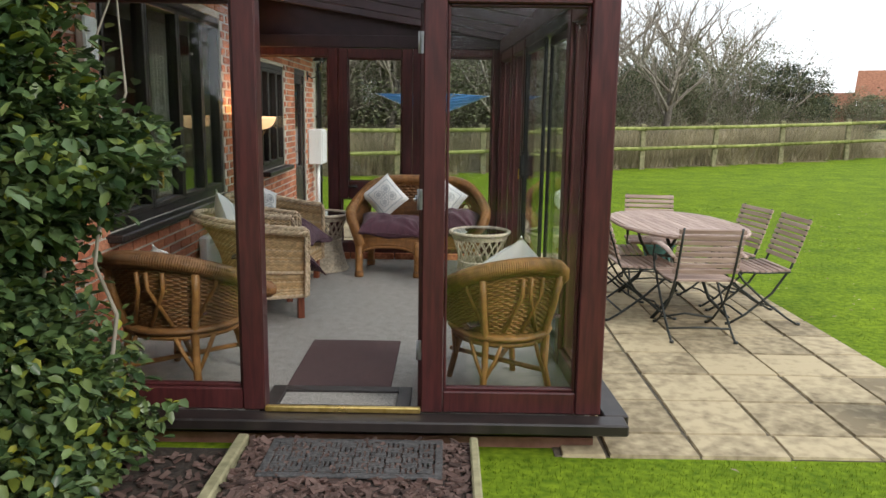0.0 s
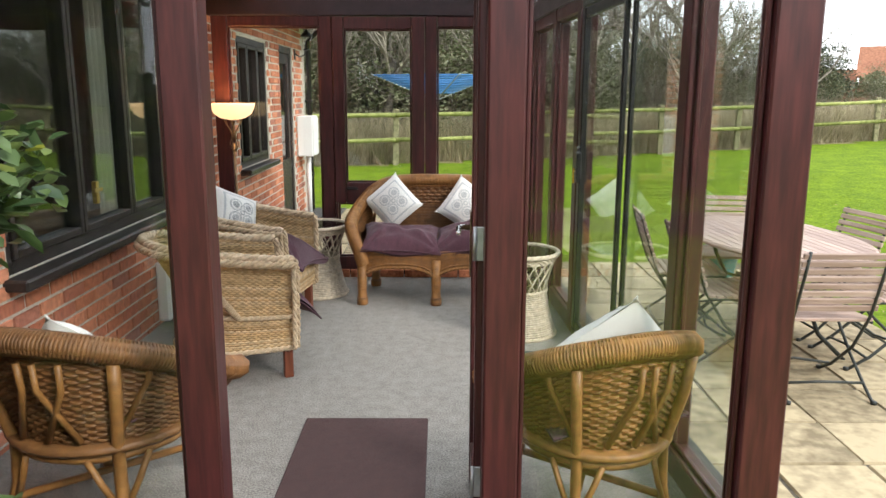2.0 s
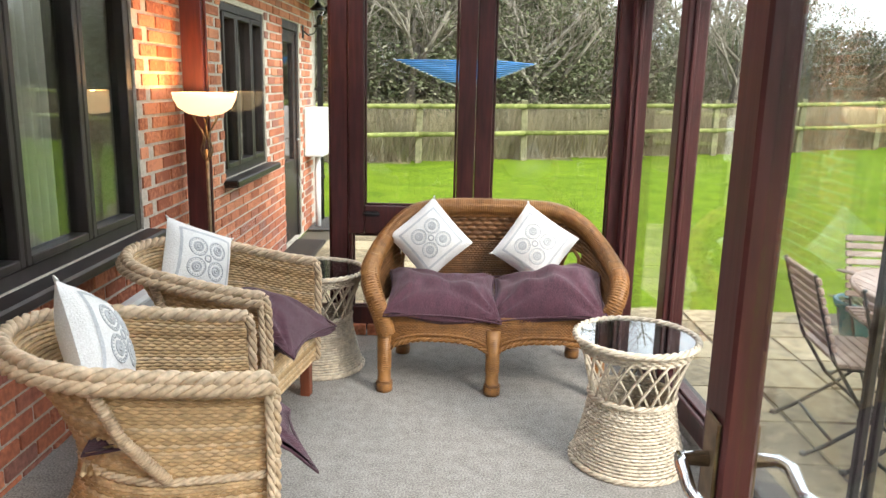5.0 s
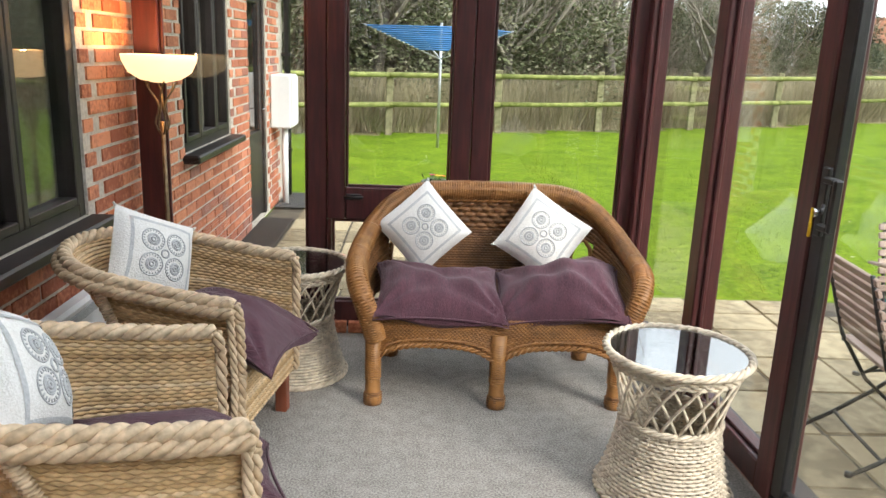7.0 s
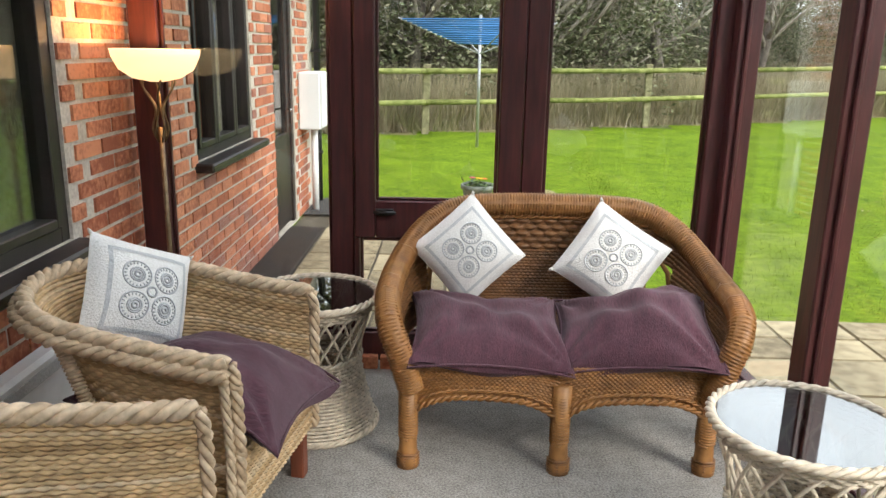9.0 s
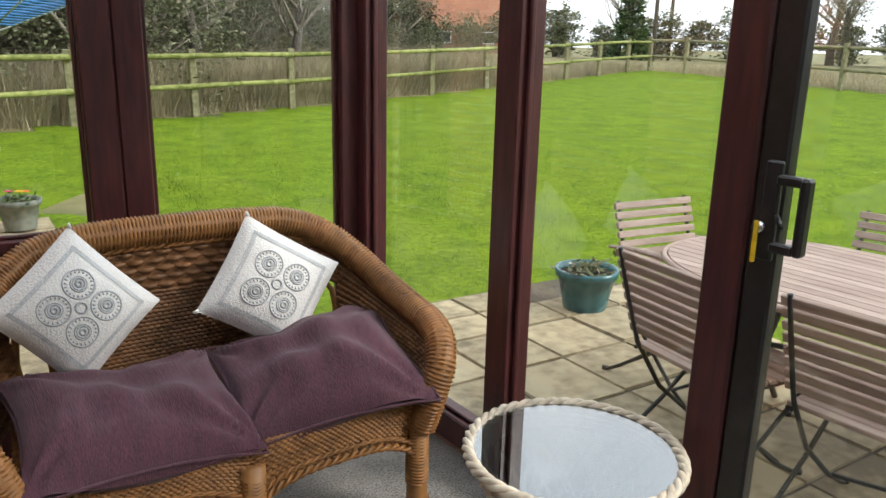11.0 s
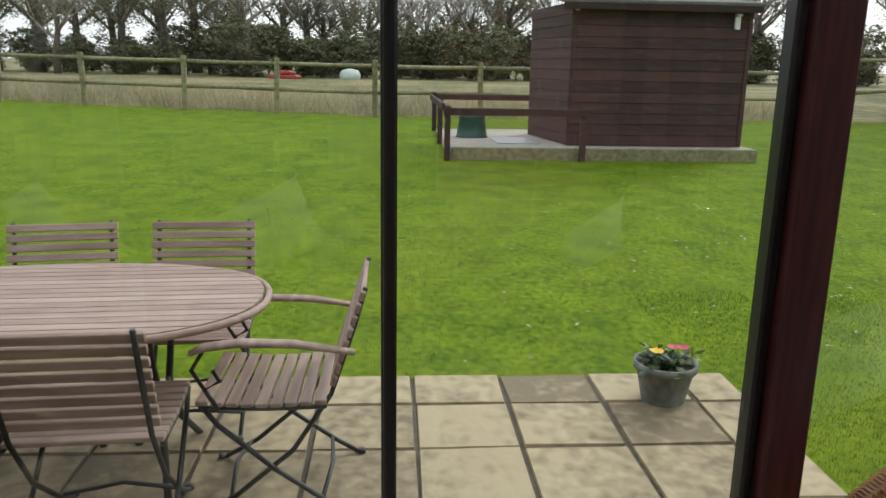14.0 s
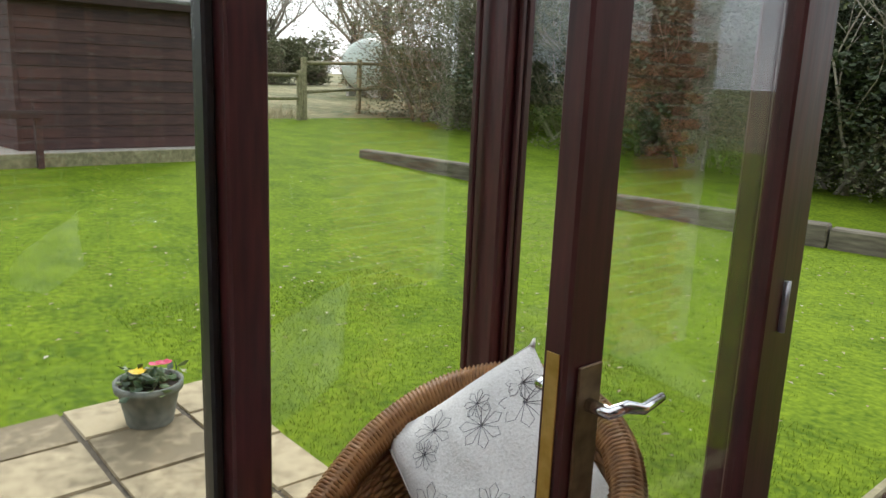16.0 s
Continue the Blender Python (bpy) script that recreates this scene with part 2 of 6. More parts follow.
SOIL = mat("dark_soil", (0.012, 0.009, 0.007), (0.05, 0.036, 0.027), 0.95, 40, bump=0.8)
LAWN = mat("mown_lawn", (0.069, 0.123, 0.008), (0.178, 0.258, 0.016), 0.95, 22, detail=10, bump=0.6, stain=0.3)
WILD = mat("rough_winter_field", (0.085, 0.1, 0.026), (0.29, 0.245, 0.115), 0.95, 2.2, detail=9, bump=0.8, stain=0.5)
TIMBER = mat("weathered_fence_timber", (0.16, 0.15, 0.08), (0.34, 0.31, 0.18), 0.9, 14, bump=0.5, stretch=(1, 1, 1), random_value=0.2)
MOSSY = mat("mossy_fence_timber", (0.13, 0.15, 0.03), (0.34, 0.36, 0.12), 0.9, 9, bump=0.5, random_value=0.2)
SLEEPER = mat("grey_weathered_sleeper", (0.07, 0.06, 0.045), (0.2, 0.18, 0.13), 0.9, 10, bump=0.7, stretch=(0.3, 2, 2))
SHED = mat("dark_brown_shed_board", (0.03, 0.014, 0.013), (0.075, 0.036, 0.032), 0.75, 8, bump=0.3, stretch=(2, 0.5, 4), random_value=0.3)
FELT = mat("grey_roof_felt", (0.1, 0.1, 0.095), (0.18, 0.18, 0.17), 0.95, 60, bump=0.5)
CONCRETE = mat("pale_concrete", (0.3, 0.28, 0.23), (0.48, 0.45, 0.39), 0.9, 25, bump=0.3)
SEAGRASS = island_mat("woven_seagrass", [(0.4, 0.25, 0.11), (0.62, 0.43, 0.22), (0.7, 0.54, 0.34), (0.54, 0.34, 0.15), (0.66, 0.5, 0.31)], 0.7, noise_scale=30)
SEAGRASS_RIM = island_mat("braided_seagrass", [(0.5, 0.36, 0.22), (0.68, 0.53, 0.36)], 0.7, noise_scale=45)
RATTAN = island_mat("honey_rattan", [(0.2, 0.085, 0.022), (0.3, 0.14, 0.04), (0.26, 0.11, 0.03)], 0.5, noise_scale=25)
RATTAN_DARK = island_mat("brown_rattan", [(0.13, 0.058, 0.02), (0.22, 0.1, 0.035), (0.17, 0.075, 0.025)], 0.5, noise_scale=25)
CANE = island_mat("pale_white_cane", [(0.5, 0.42, 0.31), (0.62, 0.54, 0.42), (0.56, 0.47, 0.35)], 0.6, noise_scale=40)
LEG_WOOD = mat("red_brown_chair_leg", (0.13, 0.035, 0.016), (0.22, 0.065, 0.03), 0.4, 18, bump=0.08, stretch=(3, 3, 0.4))
PURPLE = mat("plum_corduroy", (0.045, 0.014, 0.024), (0.1, 0.036, 0.052), 0.9, 120, bump=0.5, sheen=0.12, stretch=(3, 0.2, 1))
WHITE_CLOTH = mat("white_cotton", (0.68, 0.66, 0.62), (0.8, 0.79, 0.76), 0.95, 160, bump=0.35, stain=0.1)
GREY_STITCH = mat("grey_embroidery", (0.42, 0.43, 0.43), (0.55, 0.56, 0.56), 0.95, 120, bump=0.3)
DARK_STITCH = mat("dark_thread", (0.1, 0.09, 0.1), (0.2, 0.19, 0.2), 0.95, 120, bump=0.2)
TEAK = mat("weathered_hardwood_slat", (0.29, 0.2, 0.16), (0.47, 0.35, 0.29), 0.65, 10, bump=0.12, stretch=(4, 0.35, 4), random_value=0.25)
IRON = mat("dark_wrought_iron", (0.012, 0.016, 0.014), (0.035, 0.04, 0.036), 0.5, 40, bump=0.15)
PLASTIC_WHITE = mat("white_plastic", (0.72, 0.72, 0.71), (0.8, 0.8, 0.79), 0.45, 10, bump=0.02)
PLASTER = mat("cream_painted_plaster", (0.6, 0.55, 0.46), (0.7, 0.65, 0.56), 0.9, 12, bump=0.1)
GLAZE_BLUE = mat("teal_glazed_pot", (0.02, 0.09, 0.1), (0.05, 0.17, 0.18), 0.25, 14, bump=0.08)
STONE_POT = mat("grey_green_planter", (0.12, 0.14, 0.12), (0.24, 0.25, 0.21), 0.7, 20, bump=0.2)
GLASS = glass_mat("clear_glass")
POLY = bpy.data.materials.new("twin_wall_polycarbonate")
POLY.use_nodes = True
pn, pl = POLY.node_tree.nodes, POLY.node_tree.links
p_tr, p_mix = pn.new("ShaderNodeBsdfTranslucent"), pn.new("ShaderNodeMixShader")
p_tr.inputs["Color"].default_value = (0.93, 0.95, 0.97, 1)
pn["Principled BSDF"].inputs["Base Color"].default_value = (0.45, 0.42, 0.4, 1)
p_mix.inputs[0].default_value = 0.92
pl.new(pn["Principled BSDF"].outputs[0], p_mix.inputs[1])
pl.new(p_tr.outputs[0], p_mix.inputs[2])
pl.new(p_mix.outputs[0], pn["Material Output"].inputs["Surface"])
TABLE_GLASS = glass_mat("table_glass", (0.4, 0.45, 0.45), 0.42)
WINDOW_GLASS = glass_mat("double_glazing", (0.9, 0.93, 0.92), 0.11)
# Very dark base colour stands in for the shade inside the house.
ROOM_SHADE = mat("room_shade_tone", (0.05, 0.045, 0.04), (0.09, 0.08, 0.07), 0.9, 6, bump=0.05)
CURTAIN = mat("pale_curtain", (0.5, 0.47, 0.4), (0.62, 0.58, 0.5), 0.9, 40, bump=0.2)
LEAF = island_mat("evergreen_leaf", [(0.03, 0.062, 0.026), (0.06, 0.11, 0.038), (0.1, 0.16, 0.055), (0.17, 0.23, 0.07), (0.075, 0.13, 0.05), (0.13, 0.19, 0.085)], 0.38, 0.2)
LEAF_YELLOW = island_mat("yellowing_leaf", [(0.3, 0.3, 0.03), (0.2, 0.24, 0.03), (0.16, 0.2, 0.05)], 0.5, 0.2)
HEDGE_LEAF = island_mat("dark_ivy_leaf", [(0.1, 0.115, 0.06), (0.16, 0.175, 0.09), (0.24, 0.24, 0.15), (0.12, 0.14, 0.07), (0.32, 0.29, 0.2)], 0.85, 0.12)
DARK_LEAF = island_mat("dark_holly_leaf", [(0.03, 0.05, 0.022), (0.055, 0.08, 0.035), (0.09, 0.11, 0.055), (0.04, 0.06, 0.03)], 0.6, 0.12)
HEDGE_LEAF.node_tree.nodes["Principled BSDF"].inputs["Specular IOR Level"].default_value = 0.15
BARK = mat("grey_bark", (0.06, 0.05, 0.04), (0.17, 0.15, 0.12), 0.9, 12, bump=0.5)
TWIG = mat("brown_twig", (0.18, 0.155, 0.12), (0.38, 0.34, 0.28), 0.9, 8, bump=0.2)
STRAW = island_mat("dry_grass", [(0.38, 0.32, 0.2), (0.52, 0.45, 0.31), (0.25, 0.225, 0.12), (0.45, 0.38, 0.25)], 0.9, 0.2, 1.0)
BLADE = island_mat("grass_blade", [(0.074, 0.132, 0.009), (0.132, 0.204, 0.015), (0.19, 0.258, 0.024), (0.104, 0.166, 0.011)], 0.9, 0.3, 0.7)
for m_ in (LAWN, BLADE):
    m_.node_tree.nodes["Principled BSDF"].inputs["Specular IOR Level"].default_value = 0.08
CHIP = island_mat("bark_chipping", [(0.03, 0.016, 0.012), (0.09, 0.05, 0.04), (0.14, 0.09, 0.075), (0.05, 0.028, 0.02)], 0.9, 0, 20)
BLUE_LINE = mat("blue_washing_line", (0.02, 0.14, 0.4), (0.04, 0.2, 0.5), 0.5, 30, bump=0)
STEEL = mat("galvanised_steel", (0.4, 0.41, 0.42), (0.55, 0.56, 0.57), 0.4, 30, bump=0.05, metal=0.7)
BUCKET_GREEN = mat("green_plastic_tub", (0.01, 0.06, 0.045), (0.02, 0.09, 0.07), 0.4, 15, bump=0.03)
TANK_WHITE = mat("pale_green_tank", (0.5, 0.58, 0.52), (0.62, 0.68, 0.62), 0.5, 5, bump=0.03)
ROOF_TILE = mat("orange_roof_tile", (0.22, 0.09, 0.05), (0.36, 0.16, 0.09), 0.9, 6, bump=0.4)
FAR_BRICK = mat("far_brick", (0.2, 0.09, 0.06), (0.32, 0.16, 0.11), 0.9, 12, bump=0.2)

PETAL = {k: mat(k + "_petal", tuple(v * 0.7 for v in c), c, 0.6, 30, bump=0.05) for k, c in (("yellow", (0.85, 0.55, 0.01)), ("pink", (0.7, 0.03, 0.12)), ("orange", (0.75, 0.16, 0.02)))}

# ---- ground ----


def ground_z(x, y):
    """Level round the house and paving, then a slight rise towards the fences."""
    dy = max(0.0, y - 9.0)
    if x < 1.3:
        k = min(1.0, 1.3 - x)
        dy += (min(dy, max(0.0, y - 12.4) * 2.0) - dy) * k
    return -0.135 + 0.04 * min(20.0, math.hypot(max(0.0, x - 3.2), dy * 0.75))


def fence_y(x):
    return 17.0 + 0.358 * x


def fence_x(y):
    return 15.6 + 0.26 * max(0.0, y - 5.0)


axis = sorted(set([-2500, -1200, -500, -200, -100, -60, 2500, 1200, 500, 260, 150, 100, 75] + [-40 + i for i in range(0, 101)]))
g = Shape()
g.v = [(x, y, ground_z(x, y) - 0.012) for y in axis for x in axis]
k = len(axis)
g.f = [(j * k + i, j * k + i + 1, (j + 1) * k + i + 1, (j + 1) * k + i) for j in range(k - 1) for i in range(k - 1)]
g.smooth = [True] * len(g.f)
solid("ground", g, WILD, "rough winter field of dry tufted grass", "field", "structure")

lawn = Shape()
step = 0.5
for i in range(-24, 60):
    for j in range(-28, 60):
        x, y = i * step, j * step
        if y + step < fence_y(x) + 0.4 and x < fence_x(y) + 0.2:
            lawn.add([(a, b, ground_z(a, b)) for a, b in ((x, y), (x + step, y), (x + step, y + step), (x, y + step))], [(0, 1, 2, 3)], True)
solid("lawn", lawn, LAWN, "bright green mown lawn inside the fence", "lawn", "structure")

# ---- house ----
WALL_X = -1.83
house_wall = tagged(new("wall_house"), "red brick house wall with lime mortar joints", "wall", kind="structure")
HOLES = [(4.55, 7.06, 0.72, 2.3), (8.52, 9.74, 0.8, 2.02), (10.4, 11.2, -0.12, 2.05)]
core = Shape()
cuts_y = sorted({0.6, 12.1, *[h[0] for h in HOLES], *[h[1] for h in HOLES]})
cuts_z = [-0.3, -0.12, 0.72, 0.8, 2.02, 2.05, 2.3, 2.75]
for y0, y1 in zip(cuts_y, cuts_y[1:]):
    for z0, z1 in zip(cuts_z, cuts_z[1:]):
        if not any(h[0] < (y0 + y1) / 2 < h[1] and h[2] < (z0 + z1) / 2 < h[3] for h in HOLES):
            core.box(WALL_X - 0.3, WALL_X - 0.008, y0, y1, z0, z1, 0)
part("mortar", core, MORTAR, house_wall, "pale lime mortar")
end_wall = Shape().box(-6.5, WALL_X - 0.3, 11.8, 12.1, -0.3, 2.75, 0).box(-6.5, -6.2, 0.6, 11.8, -0.3, 2.75, 0).box(-6.2, WALL_X - 0.3, 0.6, 0.9, -0.3, 2.75, 0)
solid("wall_house_end", end_wall, BRICK, "red brick end walls of the house", "wall", "structure")
solid("floor_house", Shape().box(-6.2, WALL_X - 0.3, 0.9, 11.8, -0.14, 0.0, 0), ROOM_SHADE, "floor inside the house, coloured dark for room shade", "floor", "structure")
solid("ceiling_house", Shape().box(-6.2, WALL_X - 0.3, 0.9, 11.8, 2.5, 2.56, 0), PLASTER, "plain ceiling inside the house", "ceiling", "structure")
roof = Shape().prism([(-7.0, 2.5), (-4.1, 4.3), (-1.35, 2.52), (-1.35, 2.62), (-4.1, 4.42), (-7.0, 2.62)], 0.3, 12.45)
roof.v = [(x, z, y) for x, y, z in roof.v]
solid("roof_house", roof, ROOF_TILE, "orange tiled pitched house roof", "roof", "structure")
solid("soffit", Shape().box(-1.83, -1.42, 7.75, 12.35, 2.42, 2.46).box(-1.42, -1.38, 7.75, 12.35, 2.36, 2.56), FRAME_DARK, "dark timber eaves board along the house", "eaves", "structure")
# Added backing behind the windows; the unlit depth is in its colour.
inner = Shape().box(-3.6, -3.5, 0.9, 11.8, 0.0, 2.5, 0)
solid("wall_inner", inner, ROOM_SHADE, "backing wall inside the house, coloured dark for room shade", "wall", "structure")


def casement(name, y0, y1, z0, z1, splits, label):
    """A timber window set in the house wall, with a projecting sill."""
    w = tagged(new(name), label, "window", kind="structure")
    x0, x1 = WALL_X - 0.1, WALL_X - 0.02
    s = Shape()
    for a, b in ((y0, y0 + 0.06), (y1 - 0.06, y1)):
        s.box(x0, x1, a, b, z0, z1)
    s.box(x0, x1, y0 + 0.06, y1 - 0.06, z0, z0 + 0.06).box(x0, x1, y0 + 0.06, y1 - 0.06, z1 - 0.06, z1)
    part("window_frame", s, HOUSE_FRAME, w)
    edges = [y0 + 0.06, *splits, y1 - 0.06]
    for a, b in zip(edges, edges[1:]):
        f = Shape()
        p, q = a + 0.004, b - 0.004
        f.box(x0 + 0.01, x1 + 0.012, p, p + 0.036, z0 + 0.064, z1 - 0.064).box(x0 + 0.01, x1 + 0.012, q - 0.036, q, z0 + 0.064, z1 - 0.064)
        f.box(x0 + 0.01, x1 + 0.012, p + 0.036, q - 0.036, z0 + 0.064, z0 + 0.1).box(x0 + 0.01, x1 + 0.012, p + 0.036, q - 0.036, z1 - 0.1, z1 - 0.064)
        sash = part("sash", f, HOUSE_FRAME, w)
        pane = part("pane", Shape().box(x0 + 0.04, x0 + 0.046, p + 0.036, q - 0.036, z0 + 0.1, z1 - 0.1, 0), WINDOW_GLASS, sash)
        pane.visible_shadow = False
    sill = Shape().box(WALL_X - 0.1, WALL_X + 0.1, y0 - 0.05, y1 + 0.05, z0 - 0.055, z0 - 0.003, 0.01)
    part("window_sill", sill, HOUSE_FRAME, w, "dark stained timber sill")
    return w


win = casement("window_1", 4.55, 7.06, 0.72, 2.3, [5.3, 5.95, 6.5], "dark brown casement window in the brick wall")
part("casement_handle", Shape().box(WALL_X - 0.01, WALL_X + 0.02, 5.41, 5.44, 0.92, 1.04).box(WALL_X + 0.02, WALL_X + 0.035, 5.36, 5.45, 0.985, 1.005), BRASS, win, "brass window catch")
casement("window_2", 8.52, 9.74, 0.8, 2.02, [8.92, 9.33], "dark stained window in the outside brick wall")

for y0 in (4.6, 6.3):
    c = Shape().grid(lambda u, v: (-2.2 + 0.025 * math.sin(u * 46), y0 + 0.55 * u, 0.3 + 1.9 * v), 70, 2)
    solid("curtain", c, CURTAIN, "pale curtain hanging behind the house window", "curtain", m=pose(0, 0, 0.0))

back_door = tagged(new("door_2"), "dark stained half glazed back door of the house", "door", kind="structure")
s = Shape().box(-1.93, -1.85, 10.4, 10.48, -0.12, 2.05).box(-1.93, -1.85, 11.12, 11.2, -0.12, 2.05).box(-1.93, -1.85, 10.48, 11.12, 1.97, 2.05)
part("door_frame", s, HOUSE_FRAME, back_door)
s = Shape().box(-1.92, -1.87, 10.484, 10.58, -0.1, 1.966).box(-1.92, -1.87, 11.02, 11.116, -0.1, 1.966).box(-1.92, -1.87, 10.58, 11.02, -0.1, 0.7).box(-1.92, -1.87, 10.58, 11.02, 1.85, 1.966)
leaf_b = part("door_leaf", s, HOUSE_FRAME, back_door)
part("pane", Shape().box(-1.9, -1.895, 10.58, 11.02, 0.7, 1.85, 0), GLASS, leaf_b)
part("door_handle", Shape().tube([(-1.87, 11.06, 0.9), (-1.83, 11.06, 0.9), (-1.83, 10.97, 0.9)], 0.009), CHROME, leaf_b)

mb = thing("meter_box", "white plastic meter box fixed to brick wall", "meter box", pose(WALL_X, 11.55, 0.69))
part("box_body", Shape().box(0.0, 0.2, -0.2, 0.2, 0.0, 0.52, 0.012), PLASTIC_WHITE, mb)
part("box_door", Shape().box(0.202, 0.215, -0.185, 0.185, 0.02, 0.5, 0.006), PLASTIC_WHITE, mb)
part("conduit", Shape().tube([(0.1, 0.03, 0.0), (0.1, 0.03, -0.81)], 0.032, 10), PLASTIC_WHITE, mb, "pale plastic conduit pipe")

dp = thing("downpipe", "black plastic downpipe at the house corner", "drainpipe", pose(WALL_X + 0.06, 12.02, -0.12))
part("pipe", Shape().tube([(0, 0, 0.0), (0, 0, 2.3), (0.12, 0, 2.42), (0.3, 0, 2.5)], 0.034, 10), BLACK_METAL, dp)
for z in (0.5, 1.5):
    part("bracket", Shape().box(-0.055, 0.04, -0.05, 0.05, z, z + 0.03), BLACK_METAL, dp)

wl_ = thing("wall_lantern", "black coach lantern on a scrolled wall bracket", "lantern", pose(WALL_X, 11.35, 2.0))
part("bracket", Shape().tube([(0, 0, 0), (0.06, 0, -0.05), (0.12, 0, -0.03), (0.16, 0, 0.03)], 0.008).box(-0.002, 0.012, -0.03, 0.03, -0.08, 0.05), BLACK_METAL, wl_)
part("lantern_glass", Shape().lathe([(0.04, 0.05), (0.065, 0.2)], 6, (0.16, 0, 0)), GLASS, wl_)
part("lantern_cap", Shape().lathe([(0.085, 0.2), (0.07, 0.225), (0.03, 0.26), (0.008, 0.29), (0.001, 0.31)], 6, (0.16, 0, 0)), BLACK_METAL, wl_)
part("lantern_base", Shape().lathe([(0.045, 0.03), (0.045, 0.05)], 6, (0.16, 0, 0)), BLACK_METAL, wl_)

solid("alarm_box", Shape().box(WALL_X, WALL_X + 0.06, 4.25, 4.42, 1.72, 2.0, 0.012), PLASTIC_WHITE, "pale plastic box on the brick wall", "box")
heater = thing("storage_heater", "white slim heater fixed below the window", "heater", pose(WALL_X, 6.58, 0.04))
part("heater_body", Shape().box(0.02, 0.1, -0.44, 0.44, 0.0, 0.4, 0.015), PLASTIC_WHITE, heater)
part("heater_grille", Shape().box(0.1005, 0.106, -0.4, 0.4, 0.33, 0.37, 0.002), GREY_STITCH, heater)

# ---- conservatory shell ----
Y0, Y1, XE = 3.27, 7.6, 0.95
EAST = pose(1.0, 3.38, 0, 0, 0, 2.6) @ pose(-1.0, -3.38, 0)
solid("floor", Shape().prism([(WALL_X - 0.005, 3.42), (1.0, 3.42), (0.8, 7.66), (WALL_X - 0.005, 7.66)], -0.08, 0.0), CARPET, "grey speckled carpet floor of the conservatory", "floor", "structure")
solid("plinth", Shape().box(WALL_X, 1.0, 3.42, 3.52, -0.35, -0.012, 0).box(WALL_X, 0.86, 7.6, 7.7, -0.35, -0.012, 0), FAR_BRICK, "dark brick plinth under the glazed walls", "plinth", "structure")
solid("plinth", Shape().box(0.96, 1.04, 3.53, 7.6, -0.35, -0.014, 0), FAR_BRICK, "dark brick plinth under the sliding door", "plinth", "structure", m=EAST)
brick_trim = Shape()
for i in range(10):
    brick_trim.box(-1.62 + i * 0.225, -1.405 + i * 0.225, 7.545, 7.585, 0.002, 0.064, 0.004)
solid("trim", brick_trim, BRICK, "row of red bricks along the glazed end wall", "bricks", "structure")
solid("sill_board", Shape().box(WALL_X, 1.14, 3.28, 3.402, -0.012, 0.045, 0.008).box(WALL_X, 0.86, 7.68, 7.75, -0.012, 0.045, 0.008), HOUSE_FRAME, "dark timber sill board round the conservatory", "sill", "structure")
solid("sill_board", Shape().box(1.045, 1.17, 3.404, 7.75, -0.012, 0.043, 0.008), HOUSE_FRAME, "dark timber sill board along the sliding door", "sill", "structure", m=EAST)
HEAD = 2.06


def glazed(name, label):
    return tagged(new(name), label, "window wall", kind="structure")


def bar(owner, name, x0, x1, y0, y1, z0, z1, material=None, label=""):
    return part(name, Shape().box(x0, x1, y0, y1, z0, z1, 0.006), material or FRAME, owner, label)


def pane(owner, x0, x1, y0, y1, z0, z1):
    p = part("pane", Shape().box(x0, x1, y0, y1, z0, z1, 0), GLASS, owner, "clear glass pane")
    p.visible_shadow = False
    return p


def bead(owner, axis_name, a0, a1, at, z0, z1, side):
    """Slim glazing bead round a pane, on one side of it."""
    s = Shape()
    t, d = 0.014, 0.018
    lo, hi = (at, at + d) if side > 0 else (at - d, at)
    for p0, p1, q0, q1 in ((a0, a0 + t, z0, z1), (a1 - t, a1, z0, z1), (a0 + t, a1 - t, z0, z0 + t), (a0 + t, a1 - t, z1 - t, z1)):
        if axis_name == "x":
            s.box(p0, p1, lo, hi, q0, q1, 0.004)
        else:
            s.box(lo, hi, p0, p1, q0, q1, 0.004)
    part("bead", s, FRAME, owner)


front = glazed("wall_front", "mahogany stained timber front of the conservatory with glass panes")
for a, b in ((-1.825, -1.72), (-0.72, -0.612), (0.148, 0.252), (0.9, 1.025)):
    bar(front, "post", a, b, 3.27, 3.37, 0.047, HEAD)
for a, b in ((-1.718, -0.722), (0.254, 0.898)):
    bar(front, "bottom_rail", a, b, 3.275, 3.365, 0.047, 0.155)
    bar(front, "top_rail", a, b, 3.275, 3.365, 1.975, HEAD)
    pane(front, a, b, 3.315, 3.321, 0.155, 1.975)
    bead(front, "x", a, b, 3.321, 0.155, 1.975, 1)
    bead(front, "x", a, b, 3.315, 0.155, 1.975, -1)
bar(front, "door_head", -0.61, 0.146, 3.28, 3.36, 2.0, HEAD)
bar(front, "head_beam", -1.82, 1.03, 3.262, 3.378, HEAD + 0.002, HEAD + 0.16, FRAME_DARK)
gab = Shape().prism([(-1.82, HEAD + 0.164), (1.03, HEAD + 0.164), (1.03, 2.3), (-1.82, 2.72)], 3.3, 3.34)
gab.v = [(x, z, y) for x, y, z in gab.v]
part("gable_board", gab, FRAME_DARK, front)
front.matrix_world = pose(0, 0.13, 0)
thr = thing("threshold", "brass trimmed door threshold with coir insert", "threshold", kind="structure")
part("sill_plate", Shape().box(-0.61, 0.146, 3.28, 3.31, 0.047, 0.075, 0.004), BRASS, thr, "bright brass threshold strip")
